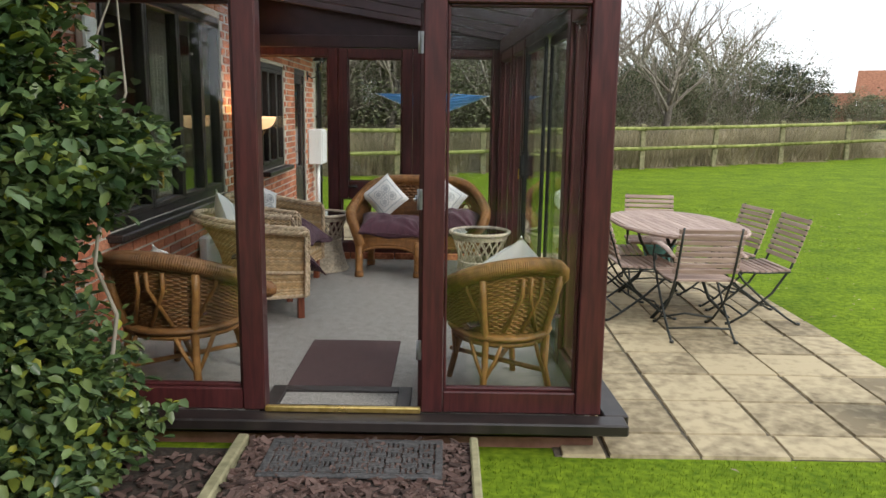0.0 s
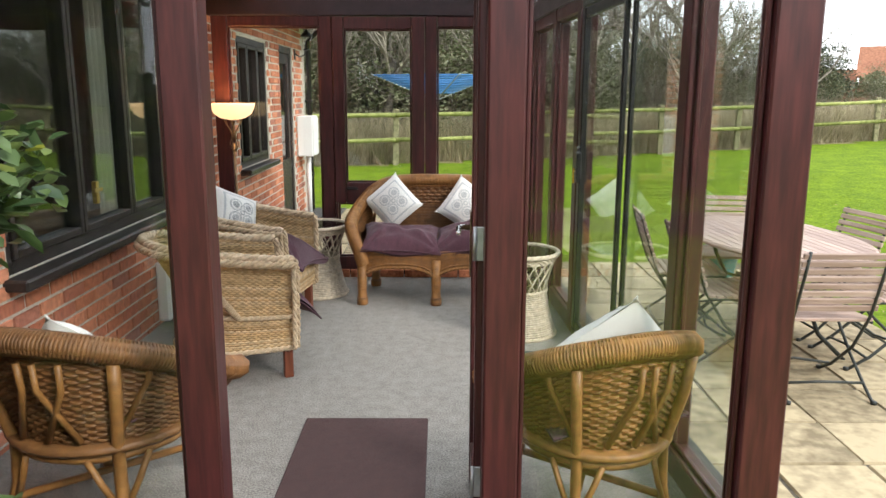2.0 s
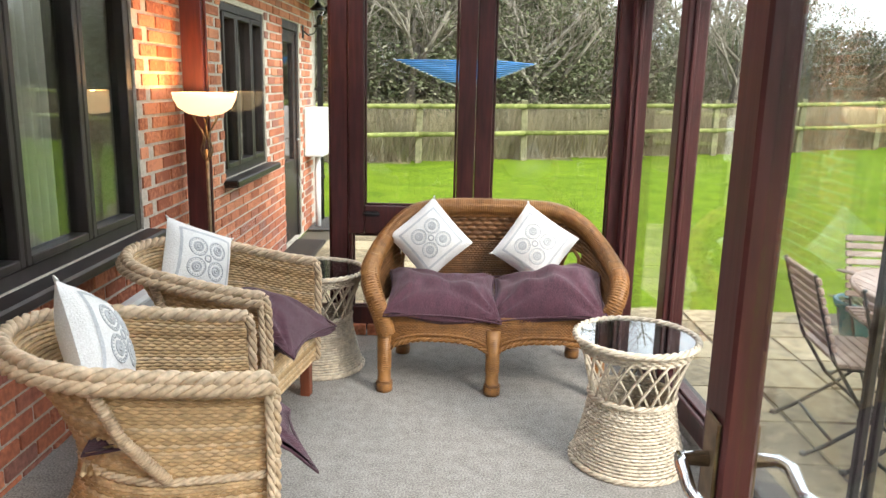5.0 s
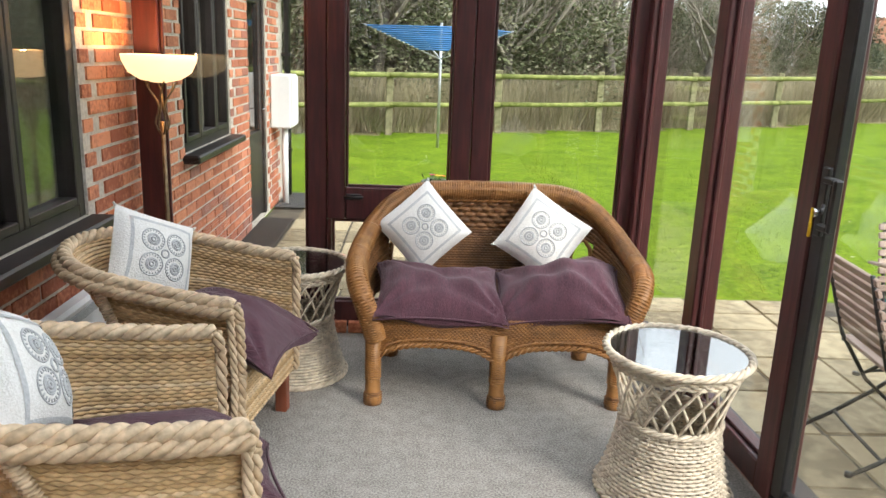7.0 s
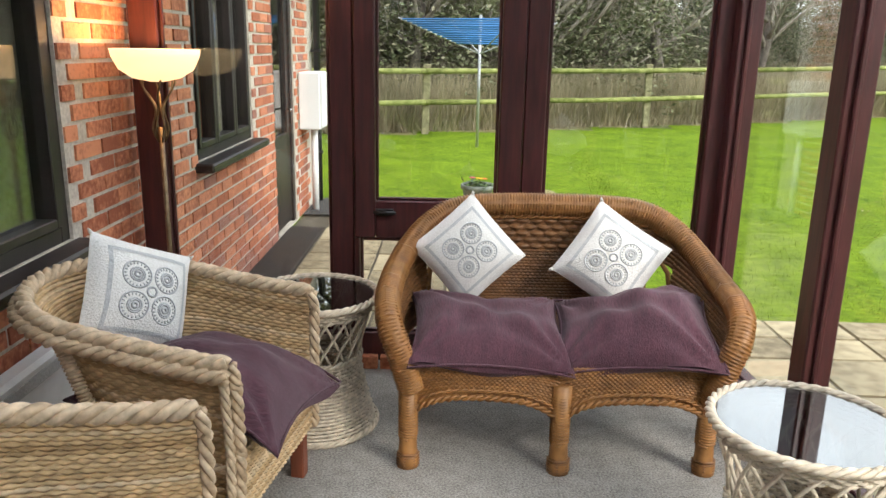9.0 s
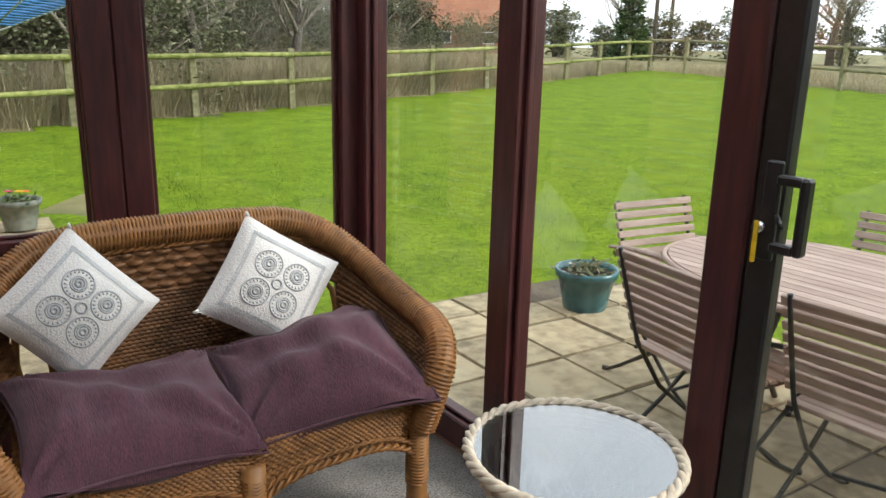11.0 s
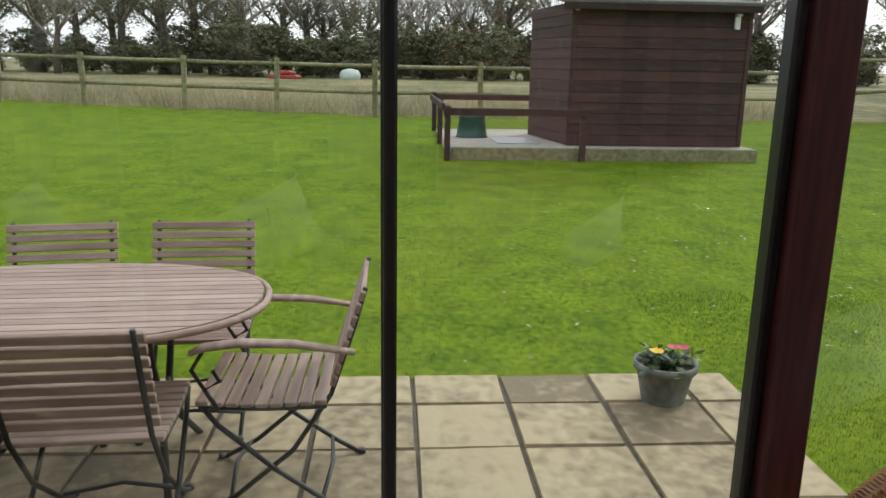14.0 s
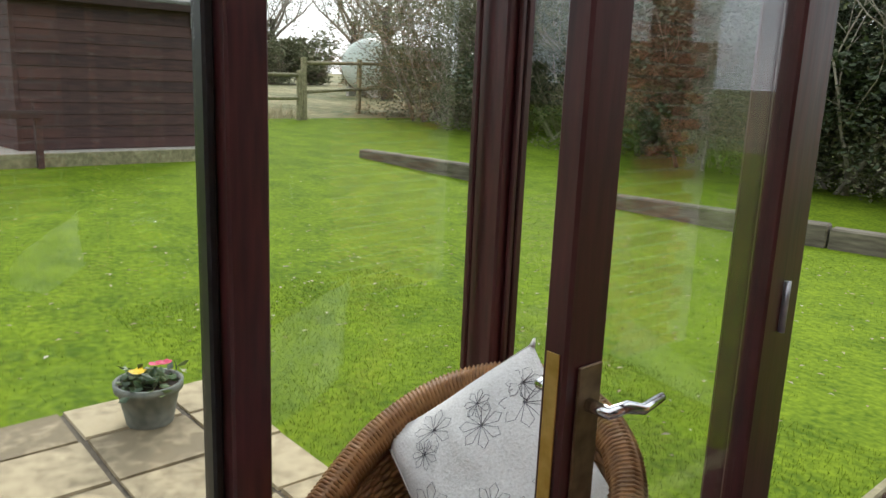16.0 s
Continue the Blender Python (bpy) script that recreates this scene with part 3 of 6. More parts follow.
part("inner_frame", Shape().box(-0.61, 0.146, 3.312, 3.37, 0.001, 0.055).box(-0.66, -0.58, 3.372, 3.7, 0.001, 0.03).box(0.02, 0.09, 3.372, 3.7, 0.001, 0.03).box(-0.58, 0.02, 3.63, 3.7, 0.001, 0.03), HOUSE_FRAME, thr)
part("coir_insert", Shape().box(-0.578, 0.018, 3.374, 3.628, 0.001, 0.02), CARPET, thr)
thr.matrix_world = pose(0, 0.1, 0)

# open front door, hinged on the post to the east
door = tagged(new("door_1"), "glazed mahogany door standing open into the room", "door", kind="structure")
door.matrix_world = pose(0.15, 3.512, 0.03, 0, 0, 89)
D = 0.615
part("stile", Shape().box(0.0, 0.06, -0.022, 0.022, 0.0, 1.96, 0.005), FRAME, door)
lock_stile = part("stile", Shape().box(D - 0.085, D, -0.022, 0.022, 0.0, 1.96, 0.005), FRAME, door)
part("bottom_rail", Shape().box(0.062, D - 0.087, -0.02, 0.02, 0.0, 0.18, 0.005), FRAME, door)
part("top_rail", Shape().box(0.062, D - 0.087, -0.02, 0.02, 1.86, 1.96, 0.005), FRAME, door)
dp_ = part("pane", Shape().box(0.062, D - 0.087, -0.003, 0.003, 0.18, 1.86, 0), GLASS, door)
dp_.visible_shadow = False
for sgn in (-1, 1):
    plate = part("handle_plate", Shape().box(D - 0.075, D - 0.025, sgn * 0.0225, sgn * 0.028, 0.82, 1.06, 0.003), OLD_BRASS, lock_stile, "tall lock plate with keyhole")
    part("lever", Shape().tube([(D - 0.05, sgn * 0.028, 1.0), (D - 0.05, sgn * 0.065, 1.0), (D - 0.08, sgn * 0.07, 1.004), (D - 0.12, sgn * 0.07, 0.99), (D - 0.165, sgn * 0.072, 1.0)], [0.011, 0.01, 0.01, 0.009, 0.007], 8), CHROME, lock_stile, "polished chrome lever handle")
part("lock_edge", Shape().box(D + 0.0005, D + 0.003, -0.012, 0.012, 0.8, 1.08, 0.001), BRASS, lock_stile, "brass lock faceplate")
for z in (0.3, 1.05, 1.78):
    part("hinge", Shape().box(-0.006, 0.0, -0.022, 0.02, z - 0.05, z + 0.05, 0.002).tube([(-0.004, 0.026, z - 0.05), (-0.004, 0.026, z + 0.05)], 0.006, 8), STEEL, door, "steel butt hinge")

east = glazed("wall_east", "glazed east side with sliding patio door")
for a, b in ((7.55, 7.69), (6.685, 6.785), (5.92, 6.02), (4.155, 4.25)):
    bar(east, "post", XE, 1.05, a, b, 0.047, HEAD)
for a, b in ((6.787, 7.548), (6.022, 6.683), (3.515, 4.153)):
    bar(east, "bottom_rail", XE + 0.005, 1.045, a, b, 0.047, 0.15)
    bar(east, "top_rail", XE + 0.005, 1.045, a, b, 1.98, HEAD)
    pane(east, 0.997, 1.003, a, b, 0.15, 1.98)
    bead(east, "y", a, b, 0.997, 0.15, 1.98, -1)
bar(east, "head_beam", 0.942, 1.06, 3.512, 7.7, HEAD + 0.002, HEAD + 0.14, FRAME_DARK)
slide = tagged(new("sliding_door"), "black framed sliding patio door with looped handle", "sliding door", kind="structure")
bar(slide, "track", 0.955, 1.045, 4.252, 5.918, 0.047, 0.085, BLACK_METAL)
bar(slide, "top_track", 0.955, 1.045, 4.252, 5.918, 1.99, HEAD, BLACK_METAL)
bar(slide, "stile", 0.955, 0.995, 5.85, 5.916, 0.087, 1.988, BLACK_METAL)
bar(slide, "stile", 0.962, 0.988, 5.052, 5.078, 0.087, 1.988, BLACK_METAL)
bar(slide, "stile", 1.004, 1.03, 5.056, 5.082, 0.087, 1.988, BLACK_METAL)
bar(slide, "stile", 0.985, 1.035, 4.253, 4.278, 0.087, 1.988, BLACK_METAL)
for a, b, x in ((5.08, 5.848, 0.975), (4.28, 5.054, 1.017)):
    bar(slide, "bottom_rail", x - 0.014, x + 0.014, a, b, 0.087, 0.14, BLACK_METAL)
    bar(slide, "top_rail", x - 0.014, x + 0.014, a, b, 1.93, 1.988, BLACK_METAL)
    pane(slide, x - 0.003, x + 0.003, a, b, 0.14, 1.93)
hd = part("handle", Shape().box(0.942, 0.957, 5.853, 5.89, 0.99, 1.2, 0.004).box(0.925, 0.95, 5.8, 5.853, 1.155, 1.175, 0.004).box(0.925, 0.95, 5.8, 5.853, 1.015, 1.035, 0.004).box(0.923, 0.952, 5.782, 5.803, 1.015, 1.175, 0.006).tube([(0.94, 5.85, 1.09), (0.92, 5.825, 1.07)], 0.006, 6), BLACK_METAL, slide, "black looped pull handle")
part("lock", Shape().tube([(0.957, 5.885, 1.06), (0.932, 5.885, 1.06)], 0.013, 10), CHROME, hd)
part("key", Shape().box(0.926, 0.931, 5.88, 5.89, 1.03, 1.075, 0.002).box(0.924, 0.933, 5.88, 5.89, 0.985, 1.032, 0.003), PETAL["yellow"], hd, "yellow tagged key in the lock")
east.matrix_world = slide.matrix_world = EAST

north = glazed("wall_north", "glazed end wall with a half glazed stable door")
for a, b in ((-1.79, -1.665), (-0.94, -0.84), (-0.1, -0.005), (0.69, 0.84)):
    bar(north, "post", a, b, Y1, 7.69, 0.047, 2.1)
for a, b in ((-1.663, -0.942), (-0.003, 0.688)):
    bar(north, "bottom_rail", a, b, Y1 + 0.005, 7.685, 0.047, 0.16)
    bar(north, "top_rail", a, b, Y1 + 0.005, 7.685, 2.02, 2.1)
    pane(north, a, b, 7.645, 7.651, 0.16, 2.02)
    bead(north, "x", a, b, 7.645, 0.16, 2.02, -1)
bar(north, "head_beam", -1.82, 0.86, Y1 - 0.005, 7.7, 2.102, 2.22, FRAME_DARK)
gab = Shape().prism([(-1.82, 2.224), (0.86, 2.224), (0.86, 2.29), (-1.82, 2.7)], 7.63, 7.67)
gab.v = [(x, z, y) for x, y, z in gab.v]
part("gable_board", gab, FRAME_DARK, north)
rear = tagged(new("door_3"), "closed mahogany door with glass above and below", "door", kind="structure")
for a, b in ((-0.836, -0.745), (-0.205, -0.104)):
    bar(rear, "stile", a, b, Y1 - 0.012, 7.66, 0.62, 2.095)
for a, b in ((-0.836, -0.815), (-0.125, -0.104)):
    bar(rear, "stile", a, b, Y1 - 0.012, 7.66, 0.05, 0.618)
bar(rear, "bottom_rail", -0.813, -0.127, Y1 - 0.01, 7.655, 0.05, 0.17)
bar(rear, "middle_rail", -0.743, -0.207, Y1 - 0.01, 7.655, 0.62, 0.79)
bar(rear, "top_rail", -0.743, -0.207, Y1 - 0.01, 7.655, 2.0, 2.095)
for a, b, z0, z1 in ((-0.813, -0.127, 0.17, 0.618), (-0.743, -0.207, 0.79, 2.0)):
    pane(rear, a, b, 7.62, 7.626, z0, z1)
    bead(rear, "x", a, b, 7.62, z0, z1, -1)
part("bolt", Shape().tube([(-0.75, 7.57, 0.74), (-0.65, 7.57, 0.74)], 0.007, 8).box(-0.74, -0.66, 7.575, 7.589, 0.725, 0.755, 0.002), BLACK_METAL, rear, "black sliding bolt")

ceil = Shape().prism([(-1.85, 2.74), (1.25, 2.24), (1.25, 2.25), (-1.85, 2.75)], 3.22, 7.85)
ceil.v = [(x, z, y) for x, y, z in ceil.v]
solid("ceiling", ceil, POLY, "translucent twin-wall lean-to roof sheet", "ceiling", "structure")
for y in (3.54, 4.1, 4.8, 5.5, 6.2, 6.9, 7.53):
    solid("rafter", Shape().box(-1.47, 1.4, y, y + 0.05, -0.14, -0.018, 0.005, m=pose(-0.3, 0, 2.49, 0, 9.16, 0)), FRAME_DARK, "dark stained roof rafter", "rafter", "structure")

# ---- woven furniture ----


def resample(pts, n):
    pts = [Vector(p) for p in pts]
    d = [0.0]
    for a, b in zip(pts, pts[1:]):
        d.append(d[-1] + (b - a).length)
    out, j = [], 0
    for i in range(n):
        s = d[-1] * i / (n - 1)
        while j < len(d) - 2 and d[j + 1] < s:
            j += 1
        f = (s - d[j]) / max(1e-9, d[j + 1] - d[j])
        out.append(pts[j].lerp(pts[j + 1], min(1, max(0, f))))
    return out


def weave(shape, fn, rows, segs, r, amp, flat=0.6, skip=1):
    """Horizontal strands that pass in front of and behind upright stakes, over the surface fn(u, v)."""
    for j in range(rows):
        v = (j + 0.5) / rows
        pts = []
        for i in range(segs + 1):
            u = i / segs
            p = Vector(fn(u, v))
            e = 0.004
            n = (Vector(fn(min(1, u + e), v)) - Vector(fn(max(0, u - e), v))).cross(Vector(fn(u, min(1, v + e))) - Vector(fn(u, max(0, v - e))))
            n = n.normalized() if n.length > 1e-9 else Vector((0, 0, 1))
            w = amp * (1 if (i // skip + j) % 2 else -1) + random.uniform(-0.25, 0.25) * amp
            pts.append(p + n * w)
        shape.tube(pts, r, 4, flat=1.0)
    return shape


def braid(shape, pts, r, pitch=0.05, strands=3):
    """Strands wound round a line."""
    length = sum((Vector(b) - Vector(a)).length for a, b in zip(pts, pts[1:]))
    n = max(8, int(length / pitch * 7))
    base = resample(pts, n)
    for s in range(strands):
        out = []
        for i, p in enumerate(base):
            d = (base[min(n - 1, i + 1)] - base[max(0, i - 1)]).normalized()
            side = d.cross(Vector((0, 0, 1)))
            side = side.normalized() if side.length > 1e-3 else Vector((1, 0, 0))
            up = side.cross(d)
            a = 2 * math.pi * (i * length / n / pitch / 1.0 / strands + s / strands)
            out.append(p + side * (r * 0.55 * math.cos(a)) + up * (r * 0.55 * math.sin(a)))
        shape.tube(out, r * 0.58, 5)
    return shape


def wrapped(shape, pts, r, strand, pitch):
    """A thin strand wound closely round a line."""
    length = sum((Vector(b) - Vector(a)).length for a, b in zip(pts, pts[1:]))
    n = int(length / pitch * 7)
    base = resample(pts, n)
    out = []
    for i, p in enumerate(base):
        d = (base[min(n - 1, i + 1)] - base[max(0, i - 1)]).normalized()
        side = d.cross(Vector((0, 0, 1)))
        side = side.normalized() if side.length > 1e-3 else Vector((1, 0, 0))
        up = side.cross(d)
        a = 2 * math.pi * i / 7
        out.append(p + side * (r * math.cos(a)) + up * (r * math.sin(a)))
    turns = 60
    for i in range(0, n - 1, turns):
        shape.tube(out[i:i + turns + 1], strand, 4)
    return shape


def horseshoe(w, back, frontx, n=60):
    """A plan open to +x: two straight arms and a round back."""
    pts = [(frontx, -w)]
    pts += [(x, y) for x, y in arc(back + w, 0, w, 270, 90, 40)]
    pts.append((frontx, w))
    return [(p.x, p.y) for p in resample([(x, y, 0) for x, y in pts], n)]


def plan_at(plan, u):
    f = u * (len(plan) - 1)
    i = min(len(plan) - 2, int(f))
    return Vector(plan[i]).lerp(Vector(plan[i + 1]), f - i)


def pillow(w, h, t, n=15, seed=0, sag=0.0, pinch=0.07, over=0.0):
    rnd = random.Random(seed)
    ph = [rnd.uniform(0, 6) for _ in range(6)]
    s = Shape()

    def side(sg):
        def fn(a, b):
            u, v = a * 2 - 1, b * 2 - 1
            x = u * w * (1 - pinch * (1 - v * v))
            y = v * h * (1 - pinch * (1 - u * u))
            bulge = (max(0, 1 - abs(u) ** 2.4) * max(0, 1 - abs(v) ** 2.4)) ** 0.62 * (1 + 0.35 * sag * math.sin(2.2 * u + ph[0]) * math.sin(1.9 * v + ph[1]))
            r2 = math.hypot(abs(u) - 1, abs(v) - 1)
            a2 = math.atan2(1 - abs(v), 1 - abs(u))
            crease = sag * 0.5 * math.sin(11 * a2 + ph[2] + 2 * u) * math.exp(-2.2 * r2) * min(1, 4 * r2)
            crease += sag * 0.34 * math.sin(7 * u + 5 * v + ph[3]) * math.sin(3 * v - 4 * u + ph[4]) * max(0, 1 - u * u) * max(0, 1 - v * v)
            droop = -0.22 * sag * w * max(0, -v) ** 3 + 0.03 * sag * math.sin(3 * u + ph[5]) - over * max(0.0, -v - 0.35) ** 1.5
            return (x, y, sg * t * (bulge + crease * (1 if sg > 0 else 0.4)) + droop)
        return fn
    s.grid(side(1), n, n)
    k = len(s.f)
    s.grid(side(-1), n, n)
    for i in range(k, len(s.f)):
        s.f[i] = s.f[i][::-1]
    return s, side(1)


def white_cushion(m, floral=False, half=0.18, label="white square cushion embroidered with grey circles"):
    c = thing("scatter_cushion", label, "cushion", m, "white scatter cushions")
    body, top = pillow(half, half, 0.085, 21, 3, 0.06 if not floral else 0.3, 0.04)
    part("cover", body, WHITE_CLOTH, c)
    st = Shape()

    def on(x, y, lift=0.001):
        a, b = x * 0.5 + 0.5, y * 0.5 + 0.5
        p = Vector(top(a, b))
        return p + Vector((0, 0, lift))
    if not floral:
        for cx, cy in ((-0.29, -0.29), (0.29, -0.29), (-0.29, 0.29), (0.29, 0.29)):
            for r, w in ((0.045, 0.0045), (0.1, 0.0035), (0.13, 0.003), (0.255, 0.003)):
                st.tube([on(cx + r * math.cos(a * 0.2618), cy + r * math.sin(a * 0.2618)) for a in range(24)], w, 4, True)
            for a in range(20):
                t = a * 2 * math.pi / 20
                st.tube([on(cx + q * math.cos(t), cy + q * math.sin(t)) for q in (0.19, 0.21, 0.235)], 0.0024, 4)
        st.tube([on(0.09 * math.cos(a), 0.09 * math.sin(a)) for a in [i * 0.52 for i in range(12)]], 0.004, 4, True)
        tagged(part("embroidery", st, GREY_STITCH, c, "grey embroidered circles"), kind="stuff")
        for k in range(4):
            turn = [(1, 0, 0, 1), (0, -1, 1, 0), (-1, 0, 0, -1), (0, 1, -1, 0)][k]
            band = Shape().grid(lambda u, v: on(turn[0] * (-0.7 + 1.47 * u) + turn[1] * (0.7 + 0.07 * v), turn[2] * (-0.7 + 1.47 * u) + turn[3] * (0.7 + 0.07 * v), 0.0022), 30, 4)
            part("border_band", band, GREY_STITCH, c, "grey woven border band")
    else:
        rnd = random.Random(5)
        for _ in range(11):
            cx, cy, r0 = rnd.uniform(-0.8, 0.8), rnd.uniform(-0.8, 0.8), rnd.uniform(0.12, 0.22)
            for a in range(7):
                t = a * 2 * math.pi / 7
                c1 = (cx + r0 * math.cos(t - 0.3), cy + r0 * math.sin(t - 0.3))
                c2 = (cx + 1.3 * r0 * math.cos(t), cy + 1.3 * r0 * math.sin(t))
                c3 = (cx + r0 * math.cos(t + 0.3), cy + r0 * math.sin(t + 0.3))
                q = [(cx, cy), c1, c2, c3, (cx, cy)]
                st.tube([on(max(-0.95, min(0.95, x)), max(-0.95, min(0.95, y))) for x, y in q], 0.0007, 3)
        tagged(part("embroidery", st, DARK_STITCH, c, "fine dark stitched flowers"), kind="stuff")
    for sx in (-1, 1):
        part("corner_tuft", Shape().tube([(sx * half * 0.98, half * 0.96, 0), (sx * half * 1.05, half * 1.03, 0)], [0.008, 0.003], 5), WHITE_CLOTH, c)
    return c


def plum_cushion(m, w=0.26, h=0.24, t=0.07, seed=1, over=0.0, label="plum corduroy seat cushion, slumped and creased"):
    c = thing("seat_cushion", label, "cushion", m, "plum seat cushions")
    body, top = pillow(w, h, t, 45, seed, 0.5, 0.1, over)
    part("cover", body, PURPLE, c)
    edge = [(-w, -h), (w, -h), (w, h), (-w, h)]
    pts = []
    for i in range(4):
        a, b = edge[i], edge[(i + 1) % 4]
        for k in range(8):
            f = k / 8
            x, y = a[0] + (b[0] - a[0]) * f, a[1] + (b[1] - a[1]) * f
            u, v = x / w, y / h
            pts.append((x * (1 - 0.1 * (1 - v * v)), y * (1 - 0.1 * (1 - u * u)), 0))
    part("piping", Shape().tube([(x, y, -0.22 * 0.5 * w * max(0, -y / h) ** 3 - over * max(0.0, -y / h - 0.35) ** 1.5) for x, y, z in pts], 0.005, 5, True), PURPLE, c)
    return c


def seagrass_chair(m):
    c = thing("seagrass_armchair", "woven seagrass tub armchair with red-brown wooden legs", "armchair", m, "seagrass armchairs by the window")
    W, FRONT = 0.3, 0.285

    def rim_z(u):
        return 0.645 + 0.095 * math.sin(math.pi * u) ** 1.6

    def back_x(f):
        """How far back the shell reaches at height f (0: hem, 1: rim), drawn in at a waist."""
        if f < 0.36:
            return -0.31 + 0.05 * math.sin(f / 0.36 * math.pi / 2)
        k = (f - 0.36) / 0.64
        return -0.26 - 0.17 * k ** 1.5

    def shell(u, v):
        bx = back_x(v)
        p = plan_at(horseshoe(W, bx, FRONT, 48), u)
        side = 1 - 0.05 * math.sin(math.pi * min(1.0, v * 1.25)) + 0.03 * v * v
        return (p.x, p.y * side, 0.175 + v * (rim_z(u) - 0.175))
    cache = {}

    def fast(u, v):
        key = (round(u * 336), round(v * 400))
        if key not in cache:
            cache[key] = shell(key[0] / 336, key[1] / 400)
        return cache[key]
    tagged(part("woven_shell", weave(Shape(), fast, 44, 84, 0.0068, 0.0045), SEAGRASS, c), kind="stuff")
    part("inner_lining", Shape().grid(fast, 57, 9), SEAGRASS, c)
    rim = []
    for k in range(57):
        x, y, z = fast(k / 56, 1.0)
        rim.append((x - 0.012 * max(0.0, -x / 0.4), y * 1.03, z + 0.012))
    part("braided_rim", braid(braid(Shape(), rim, 0.024, 0.04), [(x * 1.045 - 0.003, y * 1.07, z - 0.026) for x, y, z in rim], 0.02, 0.036), SEAGRASS_RIM, c, "thick braided seagrass rim")
    part("waist_braid", braid(Shape(), [tuple(Vector(fast(k / 56, 0.36)) * 1.0 + Vector((0, 0.012 * (1 if k > 28 else -1), 0))) for k in range(57)], 0.012, 0.034), SEAGRASS_RIM, c, "braided band round the waist")
    part("hem_braid", braid(Shape(), [fast(k / 56, 0.0) for k in range(57)], 0.015, 0.036), SEAGRASS_RIM, c, "braided lower hem")
    for u, sg in ((0.27, -1), (0.73, 1)):
        a, b = Vector(fast(u, 0.96)), Vector(fast(0.19 if sg < 0 else 0.81, 0.37))
        out = Vector((-0.03, sg * 0.025, 0))
        part("strut", wrapped(Shape().tube([a + out * 0.4, (a + b) * 0.5 + out * 1.2, b + out * 0.6], 0.015, 8), [tuple(a + out * 0.4), tuple((a + b) * 0.5 + out * 1.2), tuple(b + out * 0.6)], 0.016, 0.005, 0.011), SEAGRASS_RIM, c, "bound seagrass strut under the rim")
    for sg in (-1, 1):
        y = sg * W * 1.03
        part("arm_front", braid(braid(Shape(), [(0.292, y, 0.655), (0.302, y * 0.99, 0.6), (0.3, y * 0.96, 0.4), (0.292, y * 0.98, 0.175)], 0.017, 0.036), [(0.28, y * 1.07, 0.64), (0.284, y * 1.04, 0.4), (0.278, y * 1.05, 0.175)], 0.013, 0.034), SEAGRASS_RIM, c, "braided front edge of the arm")
    tagged(part("front_apron", weave(Shape(), lambda u, v: (0.288, -0.275 + 0.55 * u, 0.18 + 0.2 * v), 15, 46, 0.0072, 0.004), SEAGRASS, c), kind="stuff")
    tagged(part("seat", weave(Shape(), lambda u, v: (-0.25 + 0.53 * v, (-0.28 + 0.56 * u) * (0.72 + 0.28 * min(1, v * 1.6)), 0.375), 26, 30, 0.01, 0.004), SEAGRASS, c), kind="stuff")
    for x, y, back in ((0.25, -0.255, 0), (0.25, 0.255, 0), (-0.2, -0.215, 1), (-0.2, 0.215, 1)):
        leg = Shape().box(x - 0.024, x + 0.024, y - 0.024, y + 0.024, 0.0, 0.22, 0.004)
        if back:
            leg.v = [(px - (0.22 - pz) * 0.28, py * (1 + (0.22 - pz) * 0.35), pz) for px, py, pz in leg.v]
        part("leg", leg, LEG_WOOD, c, "red-brown square wooden leg")
    return c


A1, A2 = pose(-1.12, 5.42, 0, 0, 0, 21), pose(-1.2, 6.42, 0, 0, 0, -9)
seagrass = seagrass_chair(A1)
copy_thing(seagrass, A2)
plum_cushion(A1 @ pose(0.1, 0, 0.455, 0, 3, 90), 0.275, 0.33, 0.07, 11, over=0.24, label="plum corduroy cushion slumped over the seat front")
plum_cushion(A2 @ pose(0.09, 0, 0.47, 0, 4, 90), 0.28, 0.31, 0.1, 12, over=0.12, label="plum corduroy cushion drooping over the seat front")
white_cushion(A1 @ pose(-0.2, 0.06, 0.68, 0, 0, 84) @ pose(0, 0, 0, 70, 0, 0) @ pose(0, 0, 0, 0, 0, -30), False, 0.185)
white_cushion(A2 @ pose(-0.2, 0.08, 0.675, 0, 0, 66) @ pose(0, 0, 0, 68, 0, 0) @ pose(0, 0, 0, 0, 0, -26), False, 0.175)


